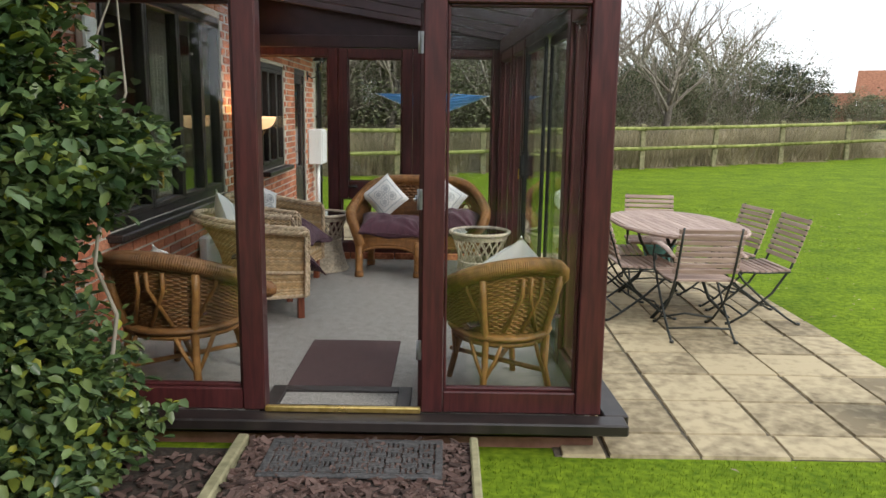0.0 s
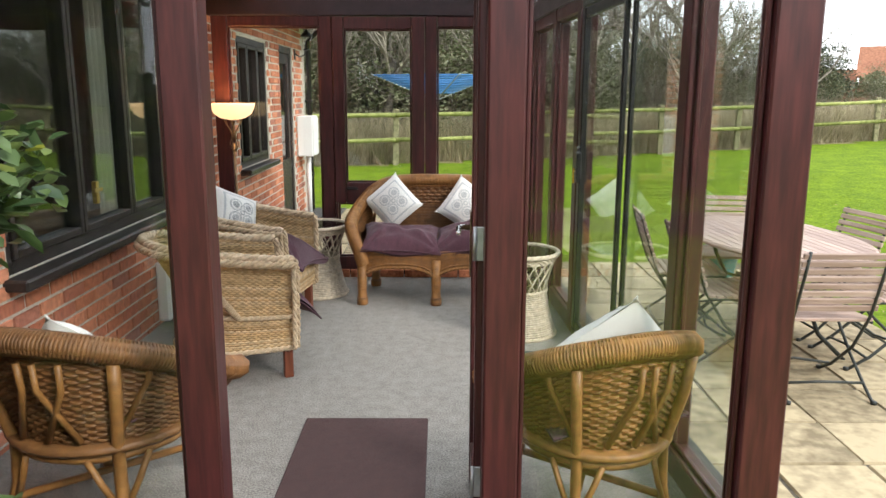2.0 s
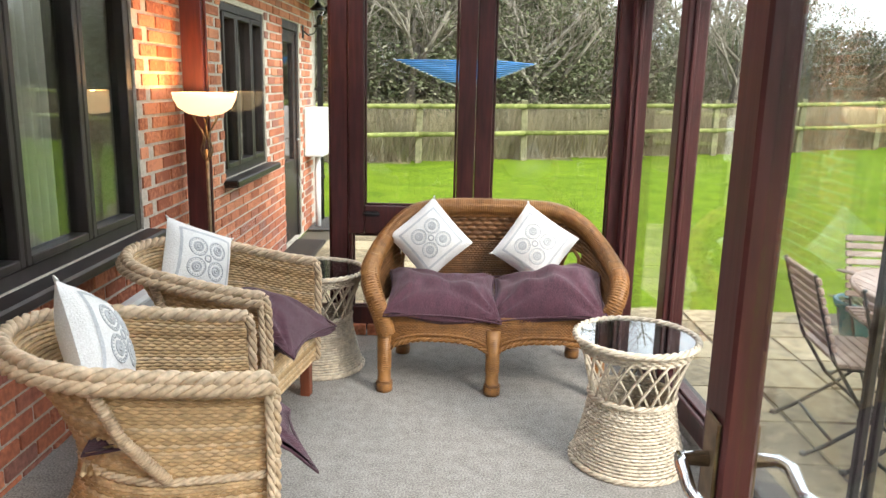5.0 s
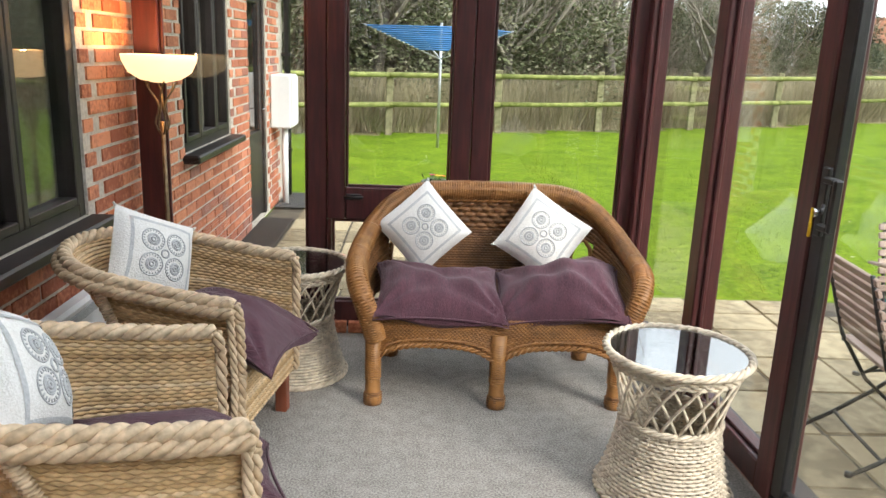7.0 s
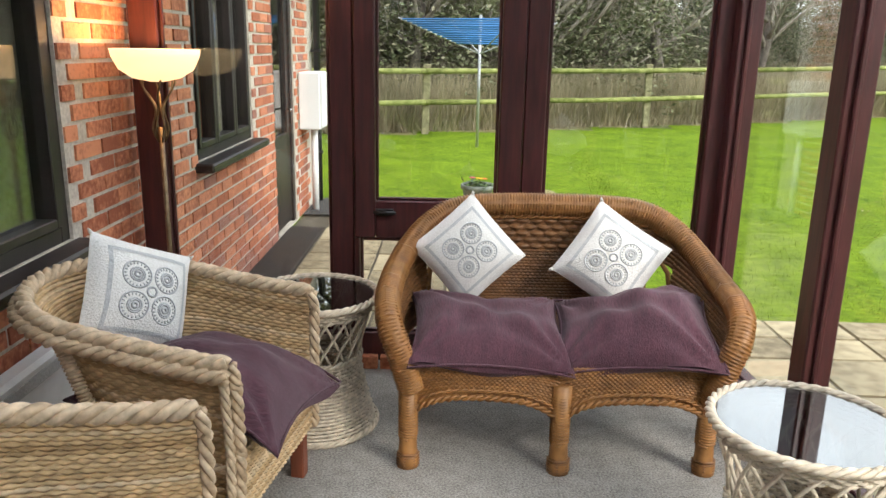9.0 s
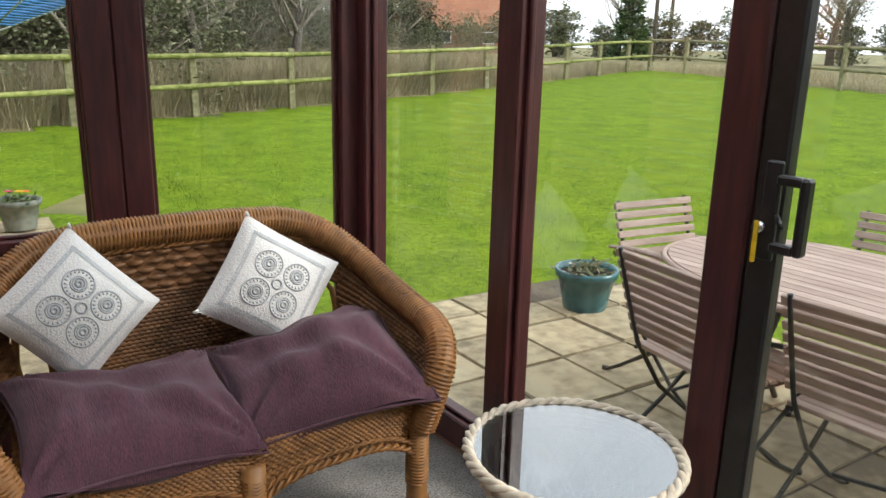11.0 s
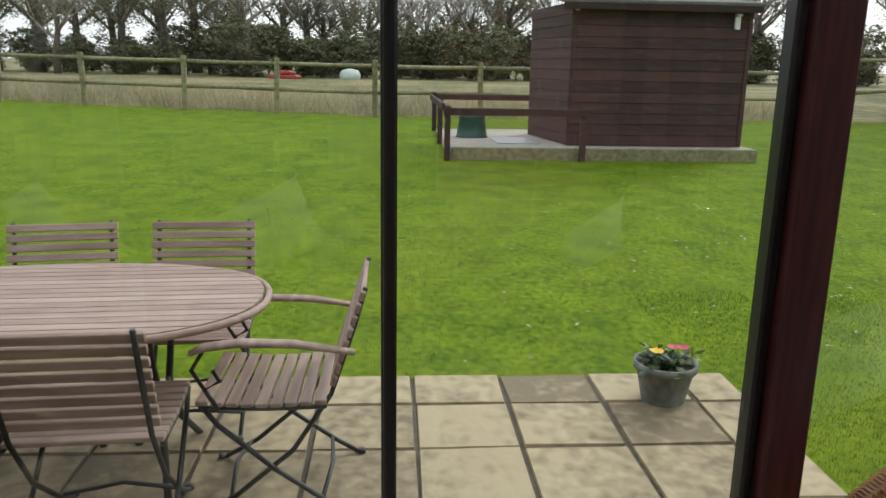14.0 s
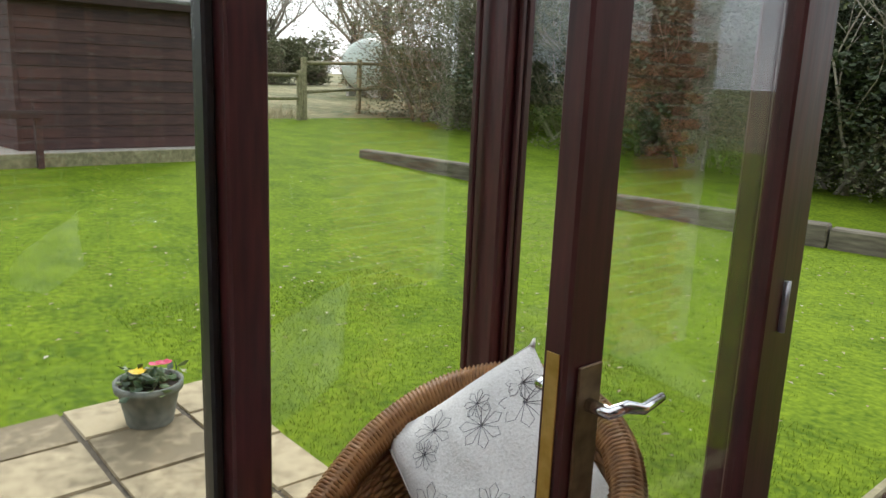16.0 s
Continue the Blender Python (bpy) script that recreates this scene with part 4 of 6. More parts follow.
def sofa(m):
    c = thing("wicker_sofa", "two seat honey rattan wicker sofa with arched apron", "sofa", m)
    half_rim = [(0.345, 0.525, 0.3), (0.365, 0.55, 0.4), (0.36, 0.585, 0.49), (0.315, 0.61, 0.555), (0.22, 0.62, 0.585), (0.1, 0.615, 0.605), (0.0, 0.6, 0.635), (-0.1, 0.565, 0.69), (-0.18, 0.505, 0.755), (-0.23, 0.42, 0.81), (-0.25, 0.32, 0.835), (-0.255, 0.16, 0.842)]
    line = [(x, -y, z) for x, y, z in half_rim] + [(-0.255, 0.0, 0.843)] + half_rim[::-1]
    rim = resample(line, 180)
    for _ in range(4):
        rim = [rim[0]] + [(rim[k - 1] + rim[k] * 2 + rim[k + 1]) / 4 for k in range(1, 179)] + [rim[179]]
    foot = []
    for p in rim:
        f = min(1.0, max(0.0, (abs(p.y) - 0.3) / 0.3))
        foot.append(Vector((min(0.32, p.x + 0.02 * (1 - f)), p.y * (0.9 + 0.02 * f), 0.38)))

    def shell(u, v):
        k = u * 179
        n = min(178, int(k))
        a, b = foot[n].lerp(foot[n + 1], k - n), rim[n].lerp(rim[n + 1], k - n)
        return a.lerp(b, v)
    body, lining = Shape(), Shape()
    for u0, u1, v0, v1, rows, segs, skip in ((0.1, 0.3, 0.0, 1.0, 17, 44, 1), (0.7, 0.9, 0.0, 1.0, 17, 44, 1), (0.345, 0.655, 0.0, 0.6, 22, 84, 1), (0.345, 0.655, 0.6, 1.0, 7, 60, 2), (0.3, 0.345, 0.62, 1.0, 8, 8, 1), (0.655, 0.7, 0.62, 1.0, 8, 8, 1)):
        fn = lambda u, v: shell(u0 + (u1 - u0) * u, v0 + (v1 - v0) * v)
        weave(body, fn, rows, segs, 0.0078 if skip == 1 else 0.0115, 0.0045 if skip == 1 else 0.008, skip=skip)
        lining.grid(fn, 24, 6)
    tagged(part("woven_back", body, RATTAN_DARK, c), kind="stuff")
    part("back_lining", lining, RATTAN_DARK, c)
    for u0, u1 in ((0.3, 0.345), (0.655, 0.7)):
        loop = [shell(u0, 0.02), shell(u0, 0.4), shell(u0 + 0.008, 0.55), shell((u0 + u1) / 2, 0.62), shell(u1 - 0.008, 0.55), shell(u1, 0.4), shell(u1, 0.02)]
        part("opening_trim", Shape().tube(resample(loop, 24), 0.011, 6), RATTAN, c, "cane edge of the arm opening")
    core_, wrap = Shape().tube(rim, 0.044, 10), Shape()
    wrapped(wrap, [tuple(p) for p in rim], 0.044, 0.0062, 0.0115)
    part("rolled_rim", core_, RATTAN, c, "thick rolled rim of wrapped cane")
    tagged(part("rim_wrap", wrap, RATTAN, c), kind="stuff")
    braid_line = [tuple(shell(0.12 + 0.76 * k / 90, 0.9)) for k in range(91)]
    part("rim_braid", braid(Shape(), [(x + 0.016 * (1 if abs(y) < 0.5 else 0), y * 0.985, z) for x, y, z in braid_line], 0.009, 0.03, 2), RATTAN, c, "braid below the rolled rim")

    def arch(u):
        s_ = abs((u * 2) % 1 - 0.5) * 2
        return 0.205 + 0.075 * (1 - s_ ** 3.2)

    def front_fn(u, v):
        z0 = arch(u)
        return (0.335 + 0.02 * math.sin(math.pi * u), -0.535 + 1.06 * u, z0 + v * (0.395 - z0))
    tagged(part("front_apron", weave(Shape(), front_fn, 15, 120, 0.0066, 0.0045), RATTAN, c, "woven apron with two arches"), kind="stuff")
    part("apron_lining", Shape().grid(lambda u, v: Vector(front_fn(u, v)) - Vector((0.006, 0, 0)), 40, 4), RATTAN_DARK, c)
    for dz, r in ((-0.004, 0.011), (0.022, 0.007)):
        part("apron_trim", braid(Shape(), [(0.347 + 0.02 * math.sin(math.pi * k / 60), -0.535 + 1.06 * k / 60, arch(k / 60) + dz) for k in range(61)], r, 0.028, 2), RATTAN, c)
    for sg in (-1, 1):
        tagged(part("side_skirt", weave(Shape(), lambda u, v: (-0.24 + 0.57 * u, sg * (0.5 + 0.035 * u), 0.22 + 0.17 * v), 12, 50, 0.0075, 0.0045), RATTAN, c), kind="stuff")
    tagged(part("seat", Shape().box(-0.24, 0.32, -0.52, 0.52, 0.365, 0.385, 0.005), RATTAN_DARK, c), kind="stuff")
    for x, y in ((0.335, -0.535), (0.352, 0.0), (0.335, 0.52), (-0.22, -0.48), (-0.22, 0.48)):
        leg = part("leg", Shape().tube([(x, y, 0.33), (x, y, 0.12), (x + 0.003, y, 0.055), (x + 0.007, y, 0.03), (x + 0.008, y, 0.0)], [0.036, 0.031, 0.034, 0.041, 0.039], 12), RATTAN, c, "cane wrapped leg with bulbous foot")
        part("foot_wrap", wrapped(Shape(), [(x + 0.007, y, 0.008), (x + 0.005, y, 0.055)], 0.039, 0.005, 0.01), RATTAN_DARK, leg)
        part("leg_wrap", wrapped(Shape(), [(x, y, 0.11), (x, y, 0.3)], 0.033, 0.005, 0.0105), RATTAN, leg)
    return c


SOFA = pose(-0.005, 7.06, 0, 0, 0, -90)
sofa(SOFA)
white_cushion(pose(-0.335, 7.15, 0.685, 0, 0, 4) @ pose(0, 0, 0, 72, 0, 0) @ pose(0, 0, 0, 0, 0, 41), False, 0.162)
white_cushion(pose(0.225, 7.15, 0.665, 0, 0, -6) @ pose(0, 0, 0, 70, 0, 0) @ pose(0, 0, 0, 0, 0, 57), False, 0.168)
plum_cushion(pose(-0.26, 6.9, 0.462, 6, 3, 2), 0.285, 0.245, 0.095, 21, over=0.03)
plum_cushion(pose(0.27, 6.9, 0.475, 8, -5, -7), 0.29, 0.245, 0.11, 22, over=0.03)


def tub_chair(m, material, label):
    c = thing("rattan_tub_chair", label, "armchair", m, "rattan tub chairs by the entrance")
    plan = horseshoe(0.355, -0.365, 0.22)

    def rim_z(u):
        s = math.sin(math.pi * u)
        return 0.48 + 0.27 * s ** 1.3

    def shell(u, v):
        p = plan_at(plan, u)
        k = 0.74 + 0.26 * v ** 0.8
        return (p.x * k - 0.0, p.y * k, 0.36 + v * (rim_z(u) - 0.36))
    tagged(part("woven_shell", weave(Shape(), shell, 30, 96, 0.0075, 0.005, skip=2), material, c), kind="stuff")
    part("shell_lining", Shape().grid(lambda u, v: shell(u, v), 50, 6), material, c)
    rim = resample([(*plan_at(plan, i / 60), rim_z(i / 60) + 0.005) for i in range(61)], 100)
    part("rolled_rim", Shape().tube(rim, 0.042, 10), material, c, "thick rolled cane rim")
    tagged(part("rim_wrap", wrapped(Shape(), [tuple(p) for p in rim], 0.042, 0.0058, 0.011), material, c), kind="stuff")
    tagged(part("seat", Shape().lathe([(0.3, 0.35), (0.31, 0.365), (0.3, 0.38)], 24, (-0.02, 0, 0)), material, c), kind="stuff")
    part("base_ring", Shape().tube([(0.27 * math.cos(a) - 0.02, 0.27 * math.sin(a), 0.33) for a in [i * 0.2618 for i in range(24)]], 0.016, 6, True), RATTAN, c)
    for deg in (40, -40, 140, -140):
        a = radians(deg)
        x, y = math.cos(a), math.sin(a)
        top = 0.34 if abs(deg) < 90 else 0.68
        pts = [(0.34 * x - 0.02, 0.34 * y, 0.0), (0.285 * x - 0.02, 0.285 * y, 0.2), (0.28 * x - 0.02, 0.28 * y, 0.35)]
        if top > 0.5:
            pts += [(0.34 * x - 0.02, 0.34 * y, 0.55), (0.36 * x - 0.02, 0.36 * y, top)]
        part("leg", Shape().tube(pts, 0.02, 8), RATTAN, c, "round cane leg")
        for s in (-0.32, 0.32):
            b = (0.285 * math.cos(a + s) - 0.02, 0.285 * math.sin(a + s), 0.33)
            part("brace", Shape().tube([(0.3 * x - 0.02, 0.3 * y, 0.13), (0.285 * math.cos(a + s * 0.6) - 0.02, 0.285 * math.sin(a + s * 0.6), 0.24), b], 0.011, 6), RATTAN, c)
    for deg, s in ((180, 1), (140, -1), (-140, 1), (160, 1), (-160, -1)):
        a = radians(deg)
        b = a + 0.28 * s
        part("back_rib", Shape().tube([(0.29 * math.cos(a) - 0.02, 0.29 * math.sin(a), 0.4), (0.345 * math.cos(b) - 0.02, 0.345 * math.sin(b), 0.6), (0.365 * math.cos(b) - 0.01, 0.365 * math.sin(b), 0.69)], 0.011, 6), RATTAN, c)
    part("stretcher", Shape().tube([(0.27, -0.2, 0.14), (-0.24, 0.2, 0.14)], 0.014, 6), RATTAN, c)
    part("stretcher", Shape().tube([(0.27, 0.2, 0.16), (-0.24, -0.2, 0.16)], 0.014, 6), RATTAN, c)
    return c


T1, T2 = pose(0.55, 3.9, 0, 0, 0, 108), pose(-1.17, 3.96, 0, 0, 0, 78)
tub_chair(T1, RATTAN, "honey rattan tub chair with rolled rim and cane legs").scale = (1.0, 0.9, 1.0)
tub_chair(T2, RATTAN_DARK, "dark brown rattan tub chair with rolled rim").scale = (1.08, 1.08, 1.0)
for i, base in enumerate((T1, T2)):
    plum_cushion(base @ pose(0.0, 0, 0.44, 0, 3, 90), 0.25, 0.24, 0.06, 31 + i)
    white_cushion(base @ pose(-0.12, 0.0, 0.625 - 0.08 * i, 0, 0, 90) @ pose(0, 0, 0, 58, 0, 0) @ pose(0, 0, 0, 0, 0, 45), True, 0.215, "white cushion with fine stitched dark flowers")


def cane_table(m):
    c = thing("cane_table", "round pale cane side table with glass top", "side table", m, "pale cane side tables")
    H, R = 0.53, 0.24

    def rad(z):
        if z < 0.3:
            return 0.165 + 0.065 * ((0.3 - z) / 0.3) ** 1.6
        return 0.165 + 0.07 * ((z - 0.3) / 0.23) ** 1.3

    tagged(part("woven_base", weave(Shape(), lambda u, v: (rad(v * 0.28) * math.cos(2 * math.pi * u), rad(v * 0.28) * math.sin(2 * math.pi * u), 0.01 + v * 0.28), 22, 72, 0.0068, 0.005), CANE, c), kind="stuff")
    stakes = Shape()
    for i in range(36):
        a = 2 * math.pi * i / 36
        stakes.tube([(rad(z) * math.cos(a), rad(z) * math.sin(a), z) for z in (0.0, 0.1, 0.2, 0.3)], 0.004, 4)
    tagged(part("stakes", stakes, CANE, c), kind="stuff")
    for i in range(18):
        for sg in (-1, 1):
            a = 2 * math.pi * i / 18
            part("lattice_cane", Shape().tube([((rad(0.29 + 0.2 * f) + 0.004 * sg) * math.cos(a + sg * 0.62 * f), (rad(0.29 + 0.2 * f) + 0.004 * sg) * math.sin(a + sg * 0.62 * f), 0.29 + 0.21 * f) for f in (0, 0.25, 0.5, 0.75, 1)], 0.0055, 5), CANE, c)
    for z, r, k in ((0.012, 0.012, 0.233), (0.29, 0.012, 0.17)):
        ring = [(k * math.cos(a), k * math.sin(a), z) for a in [i * 2 * math.pi / 48 for i in range(49)]]
        part("band", braid(Shape(), ring, r, 0.035), CANE, c, "braided cane band")
    tagged(part("upper_band", weave(Shape(), lambda u, v: (rad(0.47 + v * 0.05) * math.cos(2 * math.pi * u), rad(0.47 + v * 0.05) * math.sin(2 * math.pi * u), 0.475 + v * 0.045), 4, 72, 0.0065, 0.004), CANE, c), kind="stuff")
    ring = [(R * math.cos(a), R * math.sin(a), H) for a in [i * 2 * math.pi / 60 for i in range(61)]]
    part("rim", braid(Shape(), ring, 0.014, 0.034), CANE, c, "thick braided cane rim")
    gl = part("glass_top", Shape().prism([(0.228 * math.cos(i * math.pi / 24), 0.228 * math.sin(i * math.pi / 24)) for i in range(48)], H - 0.003, H + 0.004), TABLE_GLASS, c, "round clear glass top")
    gl.visible_shadow = False
    return c


tab = cane_table(pose(0.53, 6.07, 0))
copy_thing(tab, pose(-0.92, 7.04, 0, 0, 0, 40))

# ---- floor lamp ----
GLOW = bpy.data.materials.new("alabaster_glass_shade")
GLOW.use_nodes = True
gn = GLOW.node_tree.nodes["Principled BSDF"]
gn.inputs["Base Color"].default_value = (0.85, 0.68, 0.42, 1)
gn.inputs["Roughness"].default_value = 0.35
gn.inputs["Emission Color"].default_value = (1.0, 0.66, 0.32, 1)
gn.inputs["Emission Strength"].default_value = 0.6
lamp = thing("floor_lamp", "lit uplighter floor lamp with cream glass bowl", "floor lamp", pose(-1.58, 7.34, 0))
part("base", Shape().lathe([(0.13, 0.0), (0.13, 0.012), (0.05, 0.03), (0.014, 0.06)], 24), OLD_BRASS, lamp)
part("stem", Shape().tube([(0, 0, 0.05), (0, 0, 1.12)], 0.01, 10), OLD_BRASS, lamp, "slim aged brass stem")
scroll = Shape()
for i in range(6):
    a = i * math.pi / 3
    scroll.tube([((0.012 + 0.05 * f ** 1.5 + 0.015 * math.sin(f * 9)) * math.cos(a + f * 1.1), (0.012 + 0.05 * f ** 1.5 + 0.015 * math.sin(f * 9)) * math.sin(a + f * 1.1), 1.06 + 0.26 * f) for f in [k / 10 for k in range(11)]], 0.004, 5)
part("scrollwork", scroll, OLD_BRASS, lamp, "twisted brass leaf scrollwork")
part("shade", Shape().lathe([(0.03, 1.3), (0.09, 1.313), (0.14, 1.345), (0.165, 1.395), (0.17, 1.425), (0.164, 1.425), (0.134, 1.352), (0.083, 1.32), (0.02, 1.306)], 32, cap=False), GLOW, lamp, "glowing cream glass bowl shade")
bulb = bpy.data.lights.new("bulb", "POINT")
bulb.energy, bulb.color, bulb.shadow_soft_size = 5, (1.0, 0.55, 0.22), 0.03
bulb_ob = new("bulb", bulb)
bulb_ob.parent = lamp
bulb_ob.location = (0, 0, 1.395)

# ---- mats ----
solid("doormat", Shape().box(-0.6, -0.03, 3.82, 4.7, 0.001, 0.012, 0.004), MAT_BROWN, "brown ribbed doormat on the carpet", "doormat")
solid("doormat", Shape().box(0.48, 0.84, 5.1, 5.66, 0.001, 0.011, 0.004), MAT_DARK, "dark grey doormat by the sliding door", "doormat")

# ---- garden furniture ----
PATIO = -0.12


def garden_chair(m, arms=False):
    c = thing("garden_chair", "folding slatted hardwood %s with dark iron frame" % ("armchair" if arms else "chair"), "garden chair", m, "chairs round the garden table")
    W = 0.235
    slat = Shape().box(-0.02, 0.02, -W, W, -0.009, 0.009, 0.003).mesh("seat_slat")
    for i in range(9):
        part("seat_slat", slat, TEAK, c, m=pose(-0.18 + i * 0.05, 0, 0.44 - 0.012 * math.sin(i * 0.39)))
    bslat = Shape().box(-0.009, 0.009, -W, W, -0.0165, 0.0165, 0.003).mesh("back_slat")
    for i in range(8):
        part("back_slat", bslat, TEAK, c, m=pose(-0.225 - i * 0.014, 0, 0.515 + i * 0.043, 0, -18, 0))
    for sg in (-1, 1):
        y = sg * (W - 0.03)
        part("back_frame", Shape().tube([(-0.335, y, 0.84), (-0.295, y, 0.7), (-0.215, y, 0.46), (-0.08, y, 0.25), (0.12, y, 0.08), (0.26, y, 0.0)], 0.0095, 6), IRON, c, "curved iron back leg")
        y2 = sg * (W - 0.005)
        part("leg_frame", Shape().tube([(0.22, y2, 0.43), (0.17, y2, 0.36), (-0.02, y2, 0.19), (-0.2, y2, 0.06), (-0.3, y2, 0.0)], 0.0095, 6), IRON, c, "crossed iron leg")
        part("seat_rail", Shape().tube([(-0.2, y2, 0.425), (0.0, y2, 0.418), (0.23, y2, 0.425)], 0.008, 6), IRON, c)
        for x, yy in ((0.26, y), (-0.3, y2)):
            part("foot", Shape().tube([(x, yy, 0.0), (x, yy, 0.018)], 0.016, 8), IRON, c)
        if arms:
            ya = sg * (W + 0.02)
            part("armrest", Shape().tube([(-0.3, ya, 0.63), (-0.1, ya, 0.66), (0.08, ya, 0.665), (0.2, ya, 0.65), (0.24, ya, 0.63)], [0.018, 0.026, 0.028, 0.028, 0.02], 8, flat=0.5), TEAK, c, "curved wooden armrest")
            part("arm_bracket", Shape().tube([(0.2, ya, 0.635), (0.24, ya, 0.57), (0.2, ya, 0.5), (0.15, ya, 0.53), (0.17, ya, 0.57)], 0.008, 6).tube([(0.2, ya, 0.5), (0.16, ya, 0.43)], 0.008, 6), IRON, c, "scrolled iron arm support")
    part("cross_bar", Shape().tube([(-0.18, -W, 0.075), (-0.2, 0, 0.09), (-0.18, W, 0.075)], 0.008, 6), IRON, c)
    part("cross_bar", Shape().tube([(0.14, -W + 0.03, 0.075), (0.16, 0, 0.1), (0.14, W - 0.03, 0.075)], 0.008, 6), IRON, c)
    return c


plain = garden_chair(pose(1.73, 6.58, PATIO, 0, 0, -6))
copy_thing(plain, pose(1.82, 6.0, PATIO, 0, 0, 4))
copy_thing(plain, pose(2.66, 6.5, PATIO, 0, 0, 190))
copy_thing(plain, pose(2.72, 5.92, PATIO, 0, 0, 183))
armed = garden_chair(pose(2.12, 5.48, PATIO, 0, 0, 90), True)
copy_thing(armed, pose(2.22, 7.1, PATIO, 0, 0, -96))

gt = thing("garden_table", "oval slatted hardwood garden table on iron legs", "garden table", pose(2.2, 6.32, PATIO, 0, 0, 4))
TX, TY, TH = 0.5, 0.8, 0.72
n_sl = 16
for i in range(n_sl):
    x0, x1 = -TX + 0.02 + i * (2 * TX - 0.04) / n_sl, -TX + 0.02 + (i + 1) * (2 * TX - 0.04) / n_sl - 0.006

    def half(x):
        return (TY - 0.02) * max(0.0, 1 - abs(x / TX) ** 2.3) ** (1 / 2.3)
    out = [(x0 + (x1 - x0) * k / 4, -half(x0 + (x1 - x0) * k / 4)) for k in range(5)] + [(x1 - (x1 - x0) * k / 4, half(x1 - (x1 - x0) * k / 4)) for k in range(5)]
    part("tabletop_slat", Shape().prism(out, TH - 0.02, TH), TEAK, gt)
ell = [(TX * (1 if math.cos(a) > 0 else -1) * abs(math.cos(a)) ** 0.87, TY * (1 if math.sin(a) > 0 else -1) * abs(math.sin(a)) ** 0.87, TH - 0.016) for a in [i * 2 * math.pi / 64 for i in range(64)]]
part("rim", Shape().tube(ell, 0.014, 6, True), TEAK, gt, "bent hardwood rim")
part("under_rail", Shape().box(-0.36, 0.36, -0.5, -0.46, TH - 0.045, TH - 0.021).box(-0.36, 0.36, 0.46, 0.5, TH - 0.045, TH - 0.021), IRON, gt)
for sx in (-1, 1):
    for sy in (-1, 1):
        part("leg", Shape().tube([(sx * 0.22, sy * 0.4, TH - 0.03), (sx * 0.16, sy * 0.4, 0.5), (sx * 0.08, sy * 0.4, 0.36), (sx * 0.16, sy * 0.42, 0.16), (sx * 0.32, sy * 0.46, 0.0)], 0.014, 7), IRON, gt, "curved wrought iron leg")
part("stretcher", Shape().tube([(0, -0.4, 0.36), (0, 0, 0.42), (0, 0.4, 0.36)], 0.012, 6), IRON, gt)
part("scroll", Shape().tube([(0.08, -0.4, 0.36), (0.0, -0.4, 0.34), (-0.08, -0.4, 0.36)], 0.012, 6).tube([(0.08, 0.4, 0.36), (0.0, 0.4, 0.34), (-0.08, 0.4, 0.36)], 0.012, 6), IRON, gt)


def flower(parent, x, y, z, colour, r, rnd):
    s = Shape()
    for k in range(7):
        a = k * 2 * math.pi / 7 + rnd.random()
        b = Vector((math.cos(a), math.sin(a), 0.25))
        side = Vector((-math.sin(a), math.cos(a), 0)) * r * 0.4
        o = Vector((x, y, z))
        s.add([o, o + b * r * 0.6 + side, o + b * r, o + b * r * 0.6 - side], [(0, 1, 2, 3)])
    part("flower", s, colour, parent)




def leaf_quads(s, centre, spread, count, size, rnd, up=0.5):
    for _ in range(count):
        o = Vector((centre[0] + rnd.gauss(0, spread[0]), centre[1] + rnd.gauss(0, spread[1]), centre[2] + abs(rnd.gauss(0, spread[2]))))
        d = Vector((rnd.uniform(-1, 1), rnd.uniform(-1, 1), rnd.uniform(-0.3, 1) * up)).normalized() * size * rnd.uniform(0.7, 1.3)
        w = d.cross(Vector((rnd.uniform(-1, 1), rnd.uniform(-1, 1), 1))).normalized() * size * 0.3
        n = d.cross(w).normalized() * size * 0.08
        s.add([o, o + d * 0.5 + w + n, o + d, o + d * 0.5 - w + n], [(0, 1, 2), (0, 2, 3)])


def planter(name, label, m, r, h, material, blooms, seed):
    rnd = random.Random(seed)
    p = thing(name, label, "flower pot", m)
    part("pot", Shape().lathe([(r * 0.68, 0), (r * 0.76, h * 0.3), (r * 0.9, h * 0.8), (r * 1.0, h * 0.82), (r * 1.02, h), (r * 0.92, h), (r * 0.88, h * 0.85)], 28, cap=False), material, p)
    part("soil", Shape().lathe([(0.001, h * 0.86), (r * 0.89, h * 0.86)], 20, cap=False), SOIL, p)
    s = Shape()
    leaf_quads(s, (0, 0, h * 0.88), (r * 0.38, r * 0.38, 0.03), 140, 0.055, rnd)
    part("foliage", s, LEAF if blooms else HEDGE_LEAF, p)
    for key, x, y in blooms:
        for k in range(3):
            flower(p, x * r + rnd.uniform(-0.03, 0.03), y * r + rnd.uniform(-0.03, 0.03), h + 0.045 + rnd.random() * 0.02, PETAL[key], 0.035, rnd)
    return p


planter("flower_pot", "grey-green pot of yellow and pink primulas on paving", pose(2.83, 3.74, PATIO), 0.15, 0.2, STONE_POT, [("yellow", -0.1, 0.35), ("pink", 0.2, -0.45)], 1)
planter("flower_pot", "stone pot of mixed bright primulas beside the lawn", pose(-0.15, 11.8, -0.1), 0.17, 0.24, STONE_POT, [("yellow", 0.1, 0), ("orange", 0.4, 0.2), ("pink", -0.4, 0)], 2)
planter("flower_pot", "round teal glazed pot with low green plant", pose(2.58, 8.17, PATIO), 0.19, 0.25, GLAZE_BLUE, [], 3)

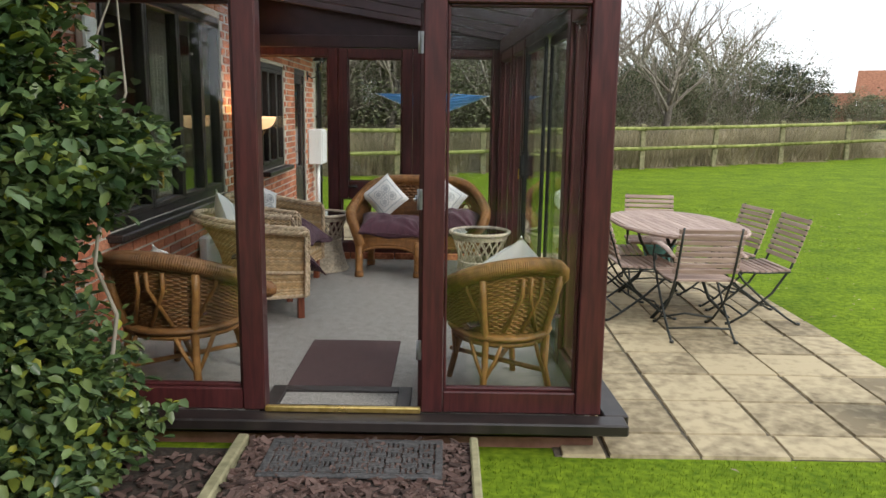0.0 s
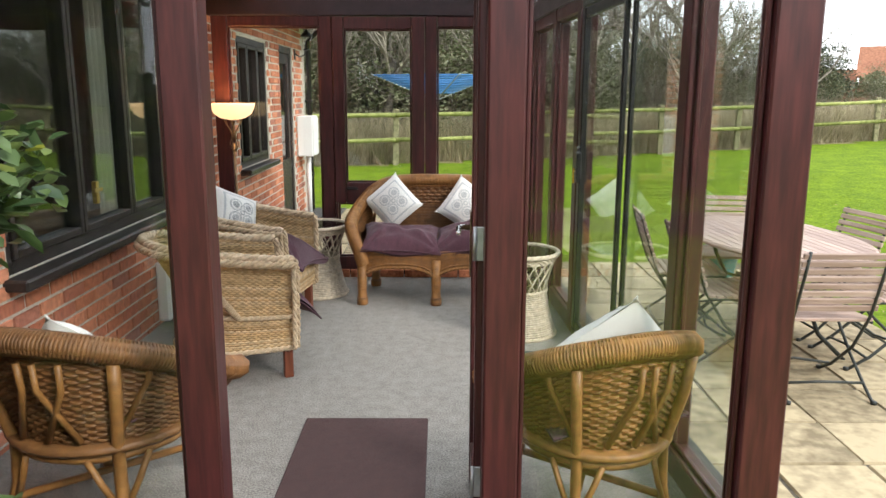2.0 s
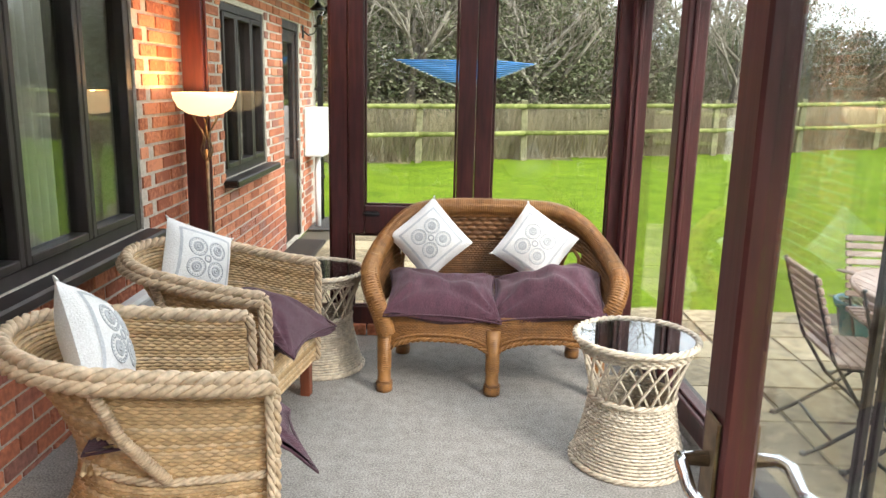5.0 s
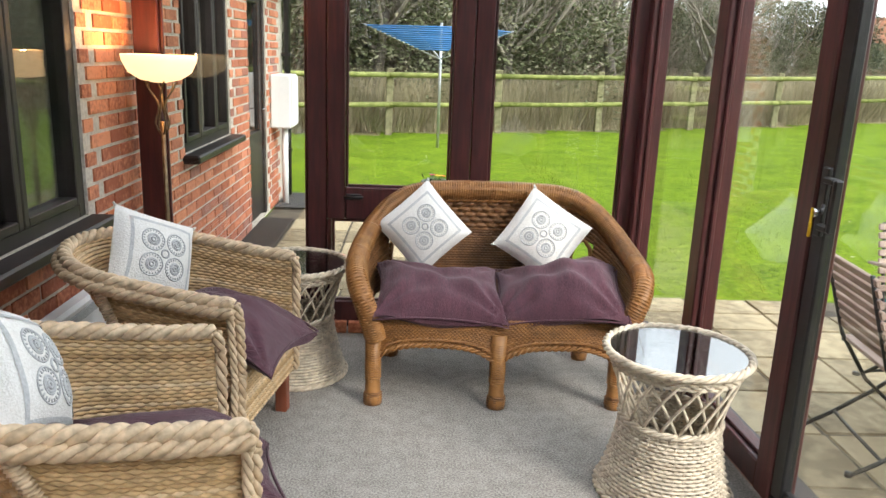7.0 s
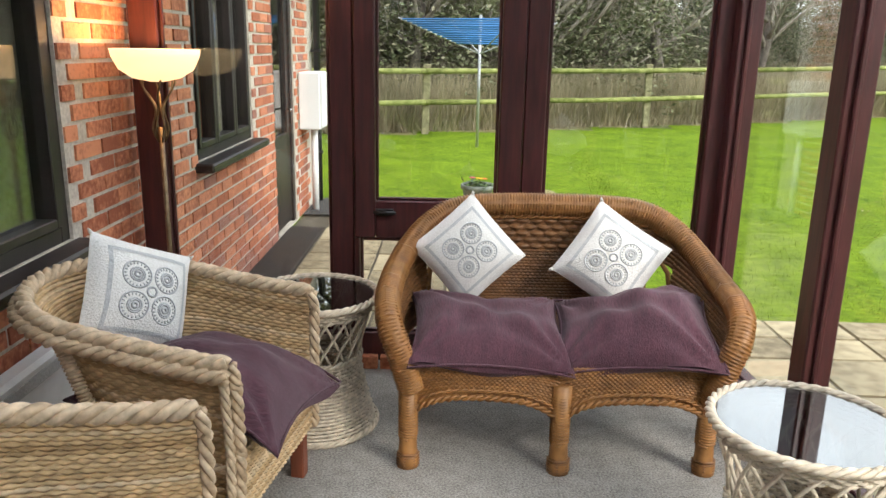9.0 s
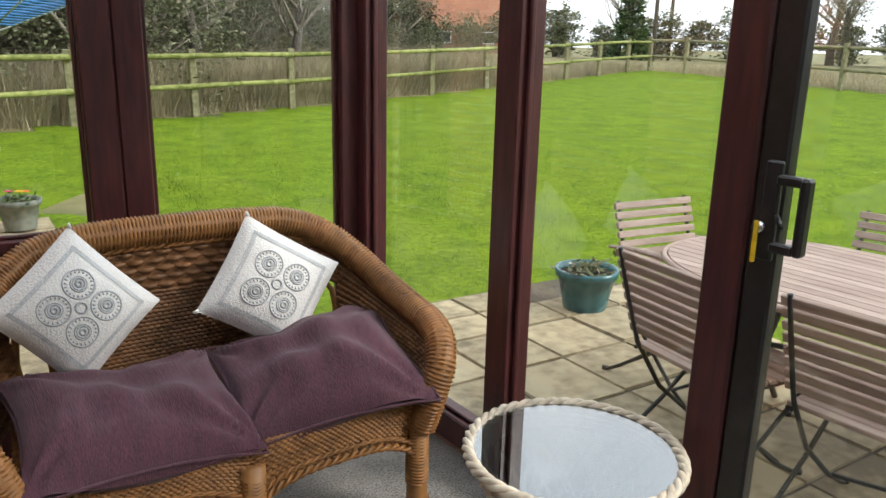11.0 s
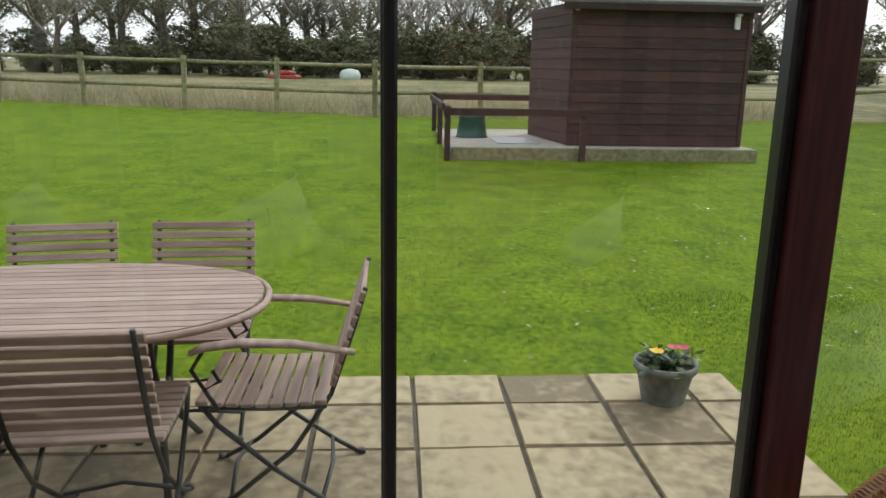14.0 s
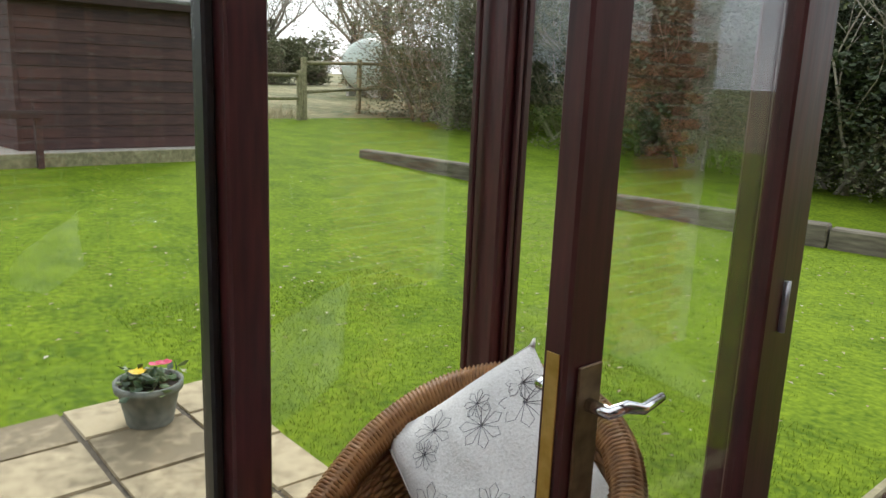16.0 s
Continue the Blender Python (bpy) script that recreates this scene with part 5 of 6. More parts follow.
# ---- garden and distance ----
fence_n = thing("fence_north", "mossy post and rail timber fence", "fence", kind="structure")
fence_e = thing("fence_east", "weathered post and rail timber fence along the field", "fence", kind="structure")


def post_and_rail(owner, pts, h, levels, post_m, rail_m):
    for x, y in pts:
        z = ground_z(x, y)
        part("post", Shape().box(-0.06, 0.06, -0.05, 0.05, -0.2, h, 0.012), post_m, owner, m=pose(x, y, z, random.uniform(-1.5, 1.5), random.uniform(-1.5, 1.5), random.uniform(-6, 6)))
    for (x0, y0), (x1, y1) in zip(pts, pts[1:]):
        for f in levels:
            z0, z1 = ground_z(x0, y0) + f * h, ground_z(x1, y1) + f * h
            mid = ((x0 + x1) / 2, (y0 + y1) / 2, (z0 + z1) / 2 + random.uniform(-0.012, 0.012))
            part("rail", Shape().tube([(x0, y0 - 0.07, z0), (mid[0], mid[1] - 0.07, mid[2]), (x1, y1 - 0.07, z1)], [0.055, 0.05, 0.055], 8, flat=0.8), rail_m, owner)


xs = [-9.6, -7.4, -5.2, -3.05, -0.87, 1.05, 3.0, 5.0, 7.0, 9.0, 11.1, 13.1, 15.0, 17.0, 19.0, 20.75]
north_pts = [(x, fence_y(x)) for x in xs]
post_and_rail(fence_n, north_pts, 1.1, (0.9, 0.46), TIMBER, MOSSY)
ys = [24.43, 22.3, 20.2, 18.1, 16.0, 14.0, 11.9, 9.55, 7.5, 5.4, 3.2, 1.0, -1.3, -4.6]
east_pts = [(fence_x(y) if y < 24 else 20.75, y) for y in ys]
post_and_rail(fence_e, east_pts, 1.16, (0.9, 0.44), TIMBER, TIMBER)
fence_s = thing("fence_gate", "pale timber gate posts and rails by the tank", "fence", kind="structure")
post_and_rail(fence_s, [(15.7, -4.8), (17.2, -7.4), (19.0, -10.6), (21.0, -14.2)], 1.45, (0.92, 0.45), TIMBER, TIMBER)

shed = thing("garden_shed", "dark brown boarded garden shed with felt roof", "shed", pose(10.62, 1.19, 0.335))
for i in range(13):
    z = i * 0.155
    part("board", Shape().box(-0.012, 0.012, -1.29, 1.29, 0.0, 0.165, 0.006, m=pose(0, 0, z, 0, 4, 0)), SHED, shed)
for i in range(13):
    z = i * 0.155
    part("board", Shape().box(0.02, 1.9, -0.012, 0.012, 0.0, 0.165, 0.006, m=pose(0, 1.28, z, 4, 0, 8)), SHED, shed)
part("body", Shape().box(0.03, 1.85, -1.26, 1.24, 0.0, 2.0), SHED, shed)
for y in (-1.29, 1.29):
    part("corner_post", Shape().box(-0.03, 0.03, y - 0.03, y + 0.03, 0.0, 2.03), SHED, shed)
part("roof", Shape().box(-0.2, 2.2, -1.4, 1.5, 0.0, 0.05, 0.01, m=pose(0, 0, 2.02, 0, -7, 0)), FELT, shed, "grey felt roof")
part("bargeboard", Shape().box(-0.2, -0.17, -1.38, 1.48, -0.09, 0.0, m=pose(0, 0, 2.02, 0, -7, 0)), SHED, shed)
sl = part("outside_light", Shape().box(-0.07, -0.02, -1.12, -1.04, 1.68, 1.86, 0.01).box(-0.12, -0.02, -1.12, -1.04, 1.86, 1.9, 0.008), PLASTIC_WHITE, shed, "small white outside light")
part("outside_light", Shape().box(-0.08, -0.02, 1.22, 1.28, 1.9, 2.0, 0.008), PLASTIC_WHITE, shed, "small white sensor")
slab = Shape().box(10.32, 13.5, -0.25, 4.25, -0.05, 0.33, 0.02)
solid("shed_base", slab, CONCRETE, "pale concrete slab under the shed", "slab", "structure")
solid("board", Shape().box(10.27, 10.316, -0.25, 4.2, 0.0, 0.325, 0.008), TIMBER, "timber edging along the slab", "edging board")
rails = thing("shed_rail", "low dark timber rail beside the shed", "rail")
for x, y, h in ((10.2, 4.28, 0.88), (13.6, 4.28, 0.94), (10.22, 2.35, 0.88), (11.9, 4.28, 0.9)):
    part("post", Shape().box(x - 0.04, x + 0.04, y - 0.04, y + 0.04, ground_z(x, y) - 0.1, h + 0.03), SHED, rails)
part("rail", Shape().box(10.12, 10.16, 2.3, 4.34, 0.78, 0.88), SHED, rails)
part("rail", Shape().box(10.2, 13.6, 4.32, 4.36, 0.84, 0.94), SHED, rails)
part("rail", Shape().box(13.64, 13.68, 2.4, 4.34, 0.84, 0.94), SHED, rails)
solid("upturned_tub", Shape().lathe([(0.27, 0), (0.25, 0.02), (0.21, 0.3), (0.22, 0.31), (0.21, 0.36), (0.1, 0.37)], 24), BUCKET_GREEN, "upturned dark green plastic tub on the slab", "tub", m=pose(11.9, 3.76, 0.33))
solid("cover_plate", Shape().box(10.8, 11.7, 2.85, 3.5, 0.331, 0.345, 0.004), STEEL, "flat grey metal cover on the slab", "cover")


def sleeper(x0, y0, x1, y1, z, h):
    d = math.hypot(x1 - x0, y1 - y0)
    solid("timber_sleeper", Shape().box(0, d, -0.1, 0.1, -0.08, h, 0.02), SLEEPER, "long weathered timber sleeper lying on the lawn", "sleeper", group="sleepers on the lawn", m=pose(x0, y0, z, 0, 0, math.degrees(math.atan2(y1 - y0, x1 - x0))))


sleeper(7.0, -2.75, 10.0, -2.5, 0.1, 0.17)
sleeper(2.82, -3.5, 5.9, -3.02, -0.08, 0.2)
sleeper(-0.3, -3.98, 2.8, -3.5, -0.13, 0.22)

dryer = thing("rotary_dryer", "rotary washing line with blue cords, opened out", "rotary dryer", pose(-0.06, 15.5, ground_z(-0.06, 15.5)))
part("pole", Shape().tube([(0, 0, -0.1), (0, 0, 1.85)], 0.022, 8), STEEL, dryer)
for i in range(4):
    a = radians(20 + 90 * i)
    part("arm", Shape().tube([(0, 0, 1.32), (1.2 * math.cos(a), 1.2 * math.sin(a), 1.78)], 0.011, 6), STEEL, dryer)
for r in range(12):
    f = 0.3 + 0.06 * r
    pts = [(1.2 * f * math.cos(radians(20 + 90 * i)), 1.2 * f * math.sin(radians(20 + 90 * i)), 1.32 + 0.46 * f) for i in range(4)]
    part("cord", Shape().tube(pts, 0.012, 4, True), BLUE_LINE, dryer, "blue plastic line")

tank = thing("gas_tank", "pale rounded gas tank beyond the gate", "gas tank", pose(24.0, -12.6, ground_z(24, -12.6)))
part("shell", Shape().lathe([(0.05, -1.3), (0.5, -1.22), (0.85, -1.0), (1.0, -0.6), (1.0, 0.6), (0.85, 1.0), (0.5, 1.22), (0.05, 1.3)], 32), TANK_WHITE, tank, m=pose(0, 0, 1.15, 90, 0, 60))
part("dome", Shape().lathe([(0.22, 0), (0.22, 0.18), (0.15, 0.26), (0.02, 0.28)], 20, (0, 0, 2.1)), TANK_WHITE, tank)
for s in (-0.7, 0.7):
    part("leg", Shape().box(s - 0.1, s + 0.1, -0.5, 0.5, -0.05, 0.35), CONCRETE, tank)

# ---- planting ----


def branch(shape, o, d, length, r, depth, rnd, tips, drop=0.0):
    n = 4
    pts, p, dd = [o], Vector(o), Vector(d)
    for _ in range(n):
        dd = (dd + Vector((rnd.uniform(-1, 1), rnd.uniform(-1, 1), rnd.uniform(-0.6, 0.9) - drop)) * 0.22).normalized()
        p = p + dd * (length / n)
        pts.append(p.copy())
    shape.tube(pts, [r * (1 - 0.55 * i / n) for i in range(n + 1)], 5 if r > 0.03 else 3)
    tips.append(pts[-1])
    if depth > 0:
        for k in range(rnd.randint(3, 4)):
            q = pts[rnd.randint(1, n)]
            nd = (dd + Vector((rnd.uniform(-1, 1), rnd.uniform(-1, 1), rnd.uniform(-0.35, 0.75))) * 0.9).normalized()
            branch(shape, q, nd, length * rnd.uniform(0.55, 0.75), r * 0.45, depth - 1, rnd, tips, drop)


def make_tree(seed, height, ivy=0, depth=4, droop=0.0):
    rnd = random.Random(seed)
    t = thing("tree", "bare winter tree%s beyond the fence" % (" with ivy on its limbs" if ivy else ""), "tree", None, "trees beyond the fence")
    tr, tw, tips = Shape(), Shape(), []
    top = Vector((rnd.uniform(-0.3, 0.3), rnd.uniform(-0.3, 0.3), height * 0.4))
    tr.tube([(0, 0, -0.2), (0.03, 0, height * 0.15), tuple(top * 0.7), tuple(top)], [height * 0.03, height * 0.024, height * 0.02, height * 0.017], 8)
    part("trunk", tr, BARK, t)
    for k in range(6):
        a = k * 1.05 + rnd.random()
        d = Vector((math.cos(a), math.sin(a), rnd.uniform(0.5, 1.3))).normalized()
        branch(tw, top * rnd.uniform(0.55, 1.0), d, height * 0.27, height * 0.011, depth - 1, rnd, tips, droop)
    tagged(part("branch_mass", tw, TWIG, t), "fine bare branches", kind="stuff")
    if ivy:
        s = Shape()
        for i in range(ivy):
            p = rnd.choice(tips)
            f = rnd.random() ** 1.6
            q = top * f if rnd.random() < 0.35 else p * rnd.uniform(0.55, 0.95)
            leaf_quads(s, q, (0.3, 0.3, 0.25), 14, 0.14, rnd)
        part("ivy", s, HEDGE_LEAF, t, "dark ivy clumps")
    return t


def make_bush(seed, w, h, leaves, twigs, size, name="bush", label="tangled evergreen bush with bare stems", material=None):
    rnd = random.Random(seed)
    t = thing(name, label, "bush", None, "hedge beyond the fence")
    tw, tips = Shape(), []
    for k in range(twigs):
        a = rnd.uniform(0, 6.28)
        d = Vector((math.cos(a) * 0.7, math.sin(a) * 0.7, rnd.uniform(0.7, 1.6))).normalized()
        branch(tw, Vector((rnd.uniform(-w, w) * 0.4, rnd.uniform(-w, w) * 0.25, 0)), d, h * rnd.uniform(0.35, 0.6), 0.035, 2, rnd, tips)
    tagged(part("stem_mass", tw, TWIG, t), "bare brown stems", kind="stuff")
    s = Shape()
    lumps = [(rnd.uniform(-w, w), rnd.uniform(-w, w) * 0.5, rnd.uniform(0.05, 0.8) * h) for _ in range(22)]
    for i in range(leaves // 8):
        c = rnd.choice(lumps) if rnd.random() < 0.88 else tuple(Vector(rnd.choice(tips)) * 0.8)
        a, e = rnd.uniform(0, 6.28), rnd.uniform(-0.9, 1.5)
        rr = h * 0.2 * rnd.uniform(0.6, 1.1)
        leaf_quads(s, (c[0] + rr * math.cos(a) * math.cos(e), c[1] + rr * math.sin(a) * math.cos(e), max(0.05, c[2] + rr * math.sin(e))), (0.12, 0.12, 0.1), 8, size, rnd)
    part("foliage", s, material or HEDGE_LEAF, t)
    return t


def place(proto, spots, first):
    for i, (x, y, s, rz) in enumerate(spots):
        m = pose(x, y, ground_z(x, y), 0, 0, rz)
        if i == 0 and first:
            proto.matrix_world = m
            proto.scale = (s, s, s)
        else:
            c = copy_thing(proto, m)
            c.scale = (s, s, s)


bush_a = make_bush(1, 1.9, 3.6, 20000, 12, 0.066)
bush_b = make_bush(2, 1.7, 3.0, 10000, 40, 0.056, label="thicket of bare stems and dark leaves")
bush_far = make_bush(6, 2.0, 3.0, 3000, 7, 0.2, label="distant hedge bush in winter leaf")
bush_dark = make_bush(9, 1.7, 3.6, 22000, 8, 0.1, label="dark evergreen holly bush beyond the fence", material=DARK_LEAF)
tree_a = make_tree(3, 8.5, 120, 4, 0.15)
tree_b = make_tree(4, 9.5, 0, 4)
tree_c = make_tree(5, 10.0, 230, 4)
rnd = random.Random(8)
la, lb = [], []
for i in range(17):
    x = -11 + i * 1.55
    y = fence_y(x) + rnd.uniform(3.6, 5.4)
    (la if i % 2 == 0 else lb).append((x, y, rnd.uniform(0.8, 1.1) * (1.55 if x < 2.5 else 0.85 if x < 9 else 0.55), rnd.uniform(0, 360)))
for i in range(12):
    x = -10 + i * 1.9
    y = fence_y(x) + rnd.uniform(6.0, 9.0)
    (lb if i % 2 == 0 else la).append((x, y, rnd.uniform(1.2, 1.7) * (1.3 if x < 3 else 0.8), rnd.uniform(0, 360)))
place(bush_a, la, True)
place(bush_b, lb, True)
ta = [(-2.5, 24, 1.1, 0), (0.6, 24.5, 1.15, 70), (3.6, 25.5, 1.0, 160), (-6.5, 22, 1.1, 220), (11.5, 33, 0.8, 20)]
tb = [(8.0, 32, 0.85, 0), (10.5, 36, 0.95, 90), (13.5, 38, 0.8, 200), (5.2, 28, 0.8, 140), (39, 44, 0.8, 60)]
tc, east_bush = [], []
for i in range(22):
    y = 34 - i * 2.6
    x = 47 + rnd.uniform(-3, 6)
    (tb if i % 4 == 0 else tc).append((x, y, rnd.uniform(0.8, 1.25), rnd.uniform(0, 360)))
for i in range(46):
    y = 26 - i * 1.1
    east_bush.append((44 + rnd.uniform(-1.5, 5), y, rnd.uniform(0.75, 1.3) * (0.55 if y > 16 else 1.0), rnd.uniform(0, 360)))
place(bush_dark, [(7.2, 26.5, 0.85, 0), (12.2, 28.5, 0.85, 140), (3.6, 25.0, 0.95, 40), (10.5, -8.6, 1.1, 30), (7.2, -8.3, 1.15, 110), (4.2, -8.3, 1.1, 220)], True)
for i in range(12):
    tc.append((54 + rnd.uniform(-3, 4), 30 - i * 2.9, rnd.uniform(0.9, 1.3), rnd.uniform(0, 360)))
place(bush_far, east_bush, True)
place(tree_a, ta, True)
tb += [(-3.5, 18.2, 0.5, 30), (-1.2, 19.0, 0.55, 120), (1.4, 19.4, 0.5, 210), (3.8, 20.6, 0.55, 300), (6.4, 22.0, 0.5, 75), (-6.0, 17.4, 0.5, 10)]
place(tree_b, tb, True)
place(tree_c, tc, True)
far_spots = []
for i in range(44):
    a = radians(-40 + i * 3.2)
    far_spots.append((58 * math.cos(a) * 1.0, 6 + 56 * math.sin(a), rnd.uniform(0.8, 1.5), rnd.uniform(0, 360)))
place(bush_far, far_spots, False)
side_bush = [(14.6, -8.4, 1.2, 10), (13.0, -9.4, 1.25, 100), (10.8, -9.6, 1.3, 200), (8.4, -9.2, 1.2, 40), (6.0, -9.0, 1.2, 140), (16.5, -10.6, 1.3, 260), (3.6, -9.0, 1.2, 300), (1.2, -9.0, 1.2, 20), (-1.2, -9.0, 1.2, 80),
             (12.0, -11.4, 1.5, 30), (9.4, -11.2, 1.5, 150), (7.0, -10.8, 1.5, 250), (4.6, -10.8, 1.45, 60), (2.2, -10.8, 1.45, 170), (-0.2, -10.8, 1.4, 280), (14.2, -11.6, 1.5, 350)]
place(bush_a, side_bush, False)
place(tree_c, [(22, -12.0, 0.8, 20), (30, -16, 0.8, 80), (27, -20, 0.9, 160)], False)


def blades(name, label, spots, h, w, material, category, bend=0.7):
    """Thin upright blades of grass, one triangle each."""
    n = len(spots)
    sp = np.array(spots)
    ang, lean = np.random.uniform(0, 6.283, n), np.random.uniform(0, bend, n)
    hh = h * np.random.uniform(0.5, 1.2, n)
    la_ = np.random.uniform(0, 6.283, n)
    z = np.array([ground_z(x, y) for x, y in spots])
    base = np.c_[sp, z - 0.01]
    sd = np.c_[np.cos(ang), np.sin(ang), 0 * ang] * (w * np.random.uniform(0.6, 1.3, n))[:, None]
    tip = base + np.c_[np.cos(la_) * lean * hh, np.sin(la_) * lean * hh, hh]
    v = np.stack([base - sd, base + sd, tip], 1).reshape(-1, 3)
    me = bpy.data.meshes.new(name)
    me.from_pydata(v.tolist(), [], [(3 * i, 3 * i + 1, 3 * i + 2) for i in range(n)])
    me.materials.append(material)
    return tagged(new(name, me), label, category, kind="stuff")


def on_paving(x, y):
    return (-1.85 < x < 3.17 and 3.3 < y < 8.75 and not (x > 2.6 and y > 8.35)) or (-1.85 < x < 0.12 and 8.7 < y < 12.3) or (-0.75 < x < 0.45 and 1.5 < y < 3.3)


spots = []
while len(spots) < 90000:
    x, y = 1.1 + abs(random.gauss(0, 4.5)), random.uniform(-3.5, 15)
    if not on_paving(x, y) and x < 15:
        spots.append((x, y))
while len(spots) < 125000:
    x, y = random.uniform(0.4, 4.5), random.uniform(1.2, 3.4)
    if not on_paving(x, y):
        spots.append((x, y))
while len(spots) < 150000:
    x, y = random.uniform(-4, 6), random.uniform(8.6, 16)
    if not on_paving(x, y):
        spots.append((x, y))
blades("grass", "short blades of green lawn grass", spots, 0.028, 0.0028, BLADE, "grass")
spots = []
while len(spots) < 42000:
    x = random.uniform(-11, 21)
    spots.append((x, fence_y(x) + random.gauss(0.3, 0.15) + random.random() ** 1.5 * 3))
while len(spots) < 62000:
    y = random.uniform(-5, 25)
    spots.append((fence_x(y) + random.gauss(0.3, 0.15) + random.random() ** 2 * 7, y))
blades("tall_grass", "tall dry winter grass along the fence", spots, 0.36, 0.006, STRAW, "grass", 1.3)
spots = []
while len(spots) < 30000:
    x = random.uniform(-11, 12)
    spots.append((x, fence_y(x) + 0.3 + random.random() * 1.5))
blades("dead_grass", "tall pale dead grass and weeds behind the fence", spots, 0.95, 0.011, STRAW, "grass", 0.8)

fallen = Shape()
frnd = random.Random(44)
for _ in range(1150):
    x, y = (frnd.uniform(3.2, 9), frnd.uniform(-2, 12)) if frnd.random() < 0.45 else (frnd.uniform(0.8, 6.0), frnd.uniform(-2.8, 3.2))
    a, s_ = frnd.uniform(0, 6.28), frnd.uniform(0.01, 0.025)
    z = ground_z(x, y) + 0.022
    dx, dy = math.cos(a) * s_, math.sin(a) * s_
    fallen.add([(x - dx, y - dy, z), (x + dy * 0.5, y - dx * 0.5, z + 0.006), (x + dx, y + dy, z + 0.004), (x - dy * 0.5, y + dx * 0.5, z + 0.008)], [(0, 1, 2), (0, 2, 3)])
FALLEN = island_mat("pale_fallen_leaf", [(0.4, 0.35, 0.24), (0.26, 0.19, 0.1), (0.5, 0.46, 0.37)], 0.8)
tagged(solid("fallen_leaves", fallen, FALLEN, "pale fallen leaves scattered on the lawn", "leaves"), kind="stuff")

# climbing shrub beside the entrance
rnd = random.Random(12)
shrub = thing("climbing_shrub", "dense glossy evergreen climber beside the entrance", "shrub", pose(0.02, 0.13, 0))
stems, lv, ly = Shape(), Shape(), Shape()
for i in range(16):
    x, y = rnd.uniform(-1.8, -1.35), rnd.uniform(2.6, 3.0)
    pts = [Vector((x, y, -0.13))]
    for k in range(8):
        pts.append(pts[-1] + Vector((rnd.uniform(-0.12, 0.12), rnd.uniform(-0.12, 0.1), rnd.uniform(0.2, 0.4))))
    stems.tube(pts, [0.012 * (1 - k / 11) for k in range(9)], 5)
tagged(part("stem_mass", stems, TWIG, shrub), "woody brown stems", kind="stuff")


def leaf6(s, o, d, w, up):
    d, w = Vector(d), Vector(w)
    n = up * 0.12
    o = Vector(o)
    s.add([o, o + d * 0.35 + w - n, o + d * 0.75 + w * 0.75 - n, o + d, o + d * 0.75 - w * 0.75 - n, o + d * 0.35 - w - n, o + d * 0.5 + n * 0.4], [(0, 1, 6), (1, 2, 6), (2, 3, 6), (3, 4, 6), (4, 5, 6), (5, 0, 6)], True)


count = 0
while count < 17000:
    z = rnd.uniform(-0.1, 2.7)
    edge = -0.98 + 0.2 * math.sin(z * 2.1 + 0.6) + 0.1 * math.sin(z * 6) - 0.4 * min(1.0, max(0.0, (1.3 - z) / 0.4)) + (0.12 if z < 0.2 else 0)
    x = edge - abs(rnd.gauss(0, 0.33)) + rnd.gauss(0, 0.04)
    y = 2.62 + rnd.gauss(0, 0.2) + 0.25 * (x + 1.2)
    if x < -2.0 or y > 3.12:
        continue
    if noise.noise(Vector((x * 3, y * 3, z * 3))) < -0.3:
        continue
    out = Vector((rnd.uniform(-0.2, 1.0), rnd.uniform(-1.0, 0.3), rnd.uniform(-0.6, 0.5))).normalized()
    size = rnd.uniform(0.045, 0.08)
    side = out.cross(Vector((rnd.uniform(-0.5, 0.5), rnd.uniform(-0.5, 0.5), 1))).normalized()
    leaf6(ly if rnd.random() < (0.06 if z > 0.6 else 0.12) else lv, (x, y, z), out * size, side * size * 0.3, out.cross(side) * size)
    count += 1
part("leaves", lv, LEAF, shrub, "glossy dark green leaves")
part("yellow_leaves", ly, LEAF_YELLOW, shrub, "a few yellowing leaves")

# bed at the entrance
solid("bed", Shape().box(-0.66, 0.4, 1.6, 3.29, -0.2, -0.06, 0.01), SOIL, "dark soil bed before the threshold", "bed", "structure")
solid("bed", Shape().box(-1.9, -0.74, 1.9, 3.29, -0.2, -0.1, 0.01), SOIL, "dark soil bed below the climber", "bed", "structure")
for x0, x1 in ((-0.715, -0.66), (0.385, 0.425)):
    solid("edging_board", Shape().box(x0, x1, 1.6, 3.28, -0.2, -0.02, 0.008), TIMBER, "mossy timber edging board beside the bed", "edging board")
chips = Shape()
for _ in range(2600):
    x, y = rnd.uniform(-0.65, 0.38), rnd.uniform(1.7, 3.28)
    a, b, t = rnd.uniform(0.012, 0.035), rnd.uniform(0.006, 0.014), 0.004
    chips.box(-a, a, -b, b, -t, t, 0, m=pose(x, y, -0.056 + rnd.random() * 0.012, rnd.uniform(-25, 25), rnd.uniform(-25, 25), rnd.uniform(0, 360)))
for _ in range(500):
    x, y = rnd.uniform(-1.7, -0.75), rnd.uniform(2.2, 3.2)
    chips.box(-0.025, 0.025, -0.011, 0.011, -0.003, 0.003, 0, m=pose(x, y, -0.094 + rnd.random() * 0.012, rnd.uniform(-25, 25), rnd.uniform(-25, 25), rnd.uniform(0, 360)))
tagged(solid("bark_chips", chips, CHIP, "dark bark chippings on the bed", "bark chips"), kind="stuff")


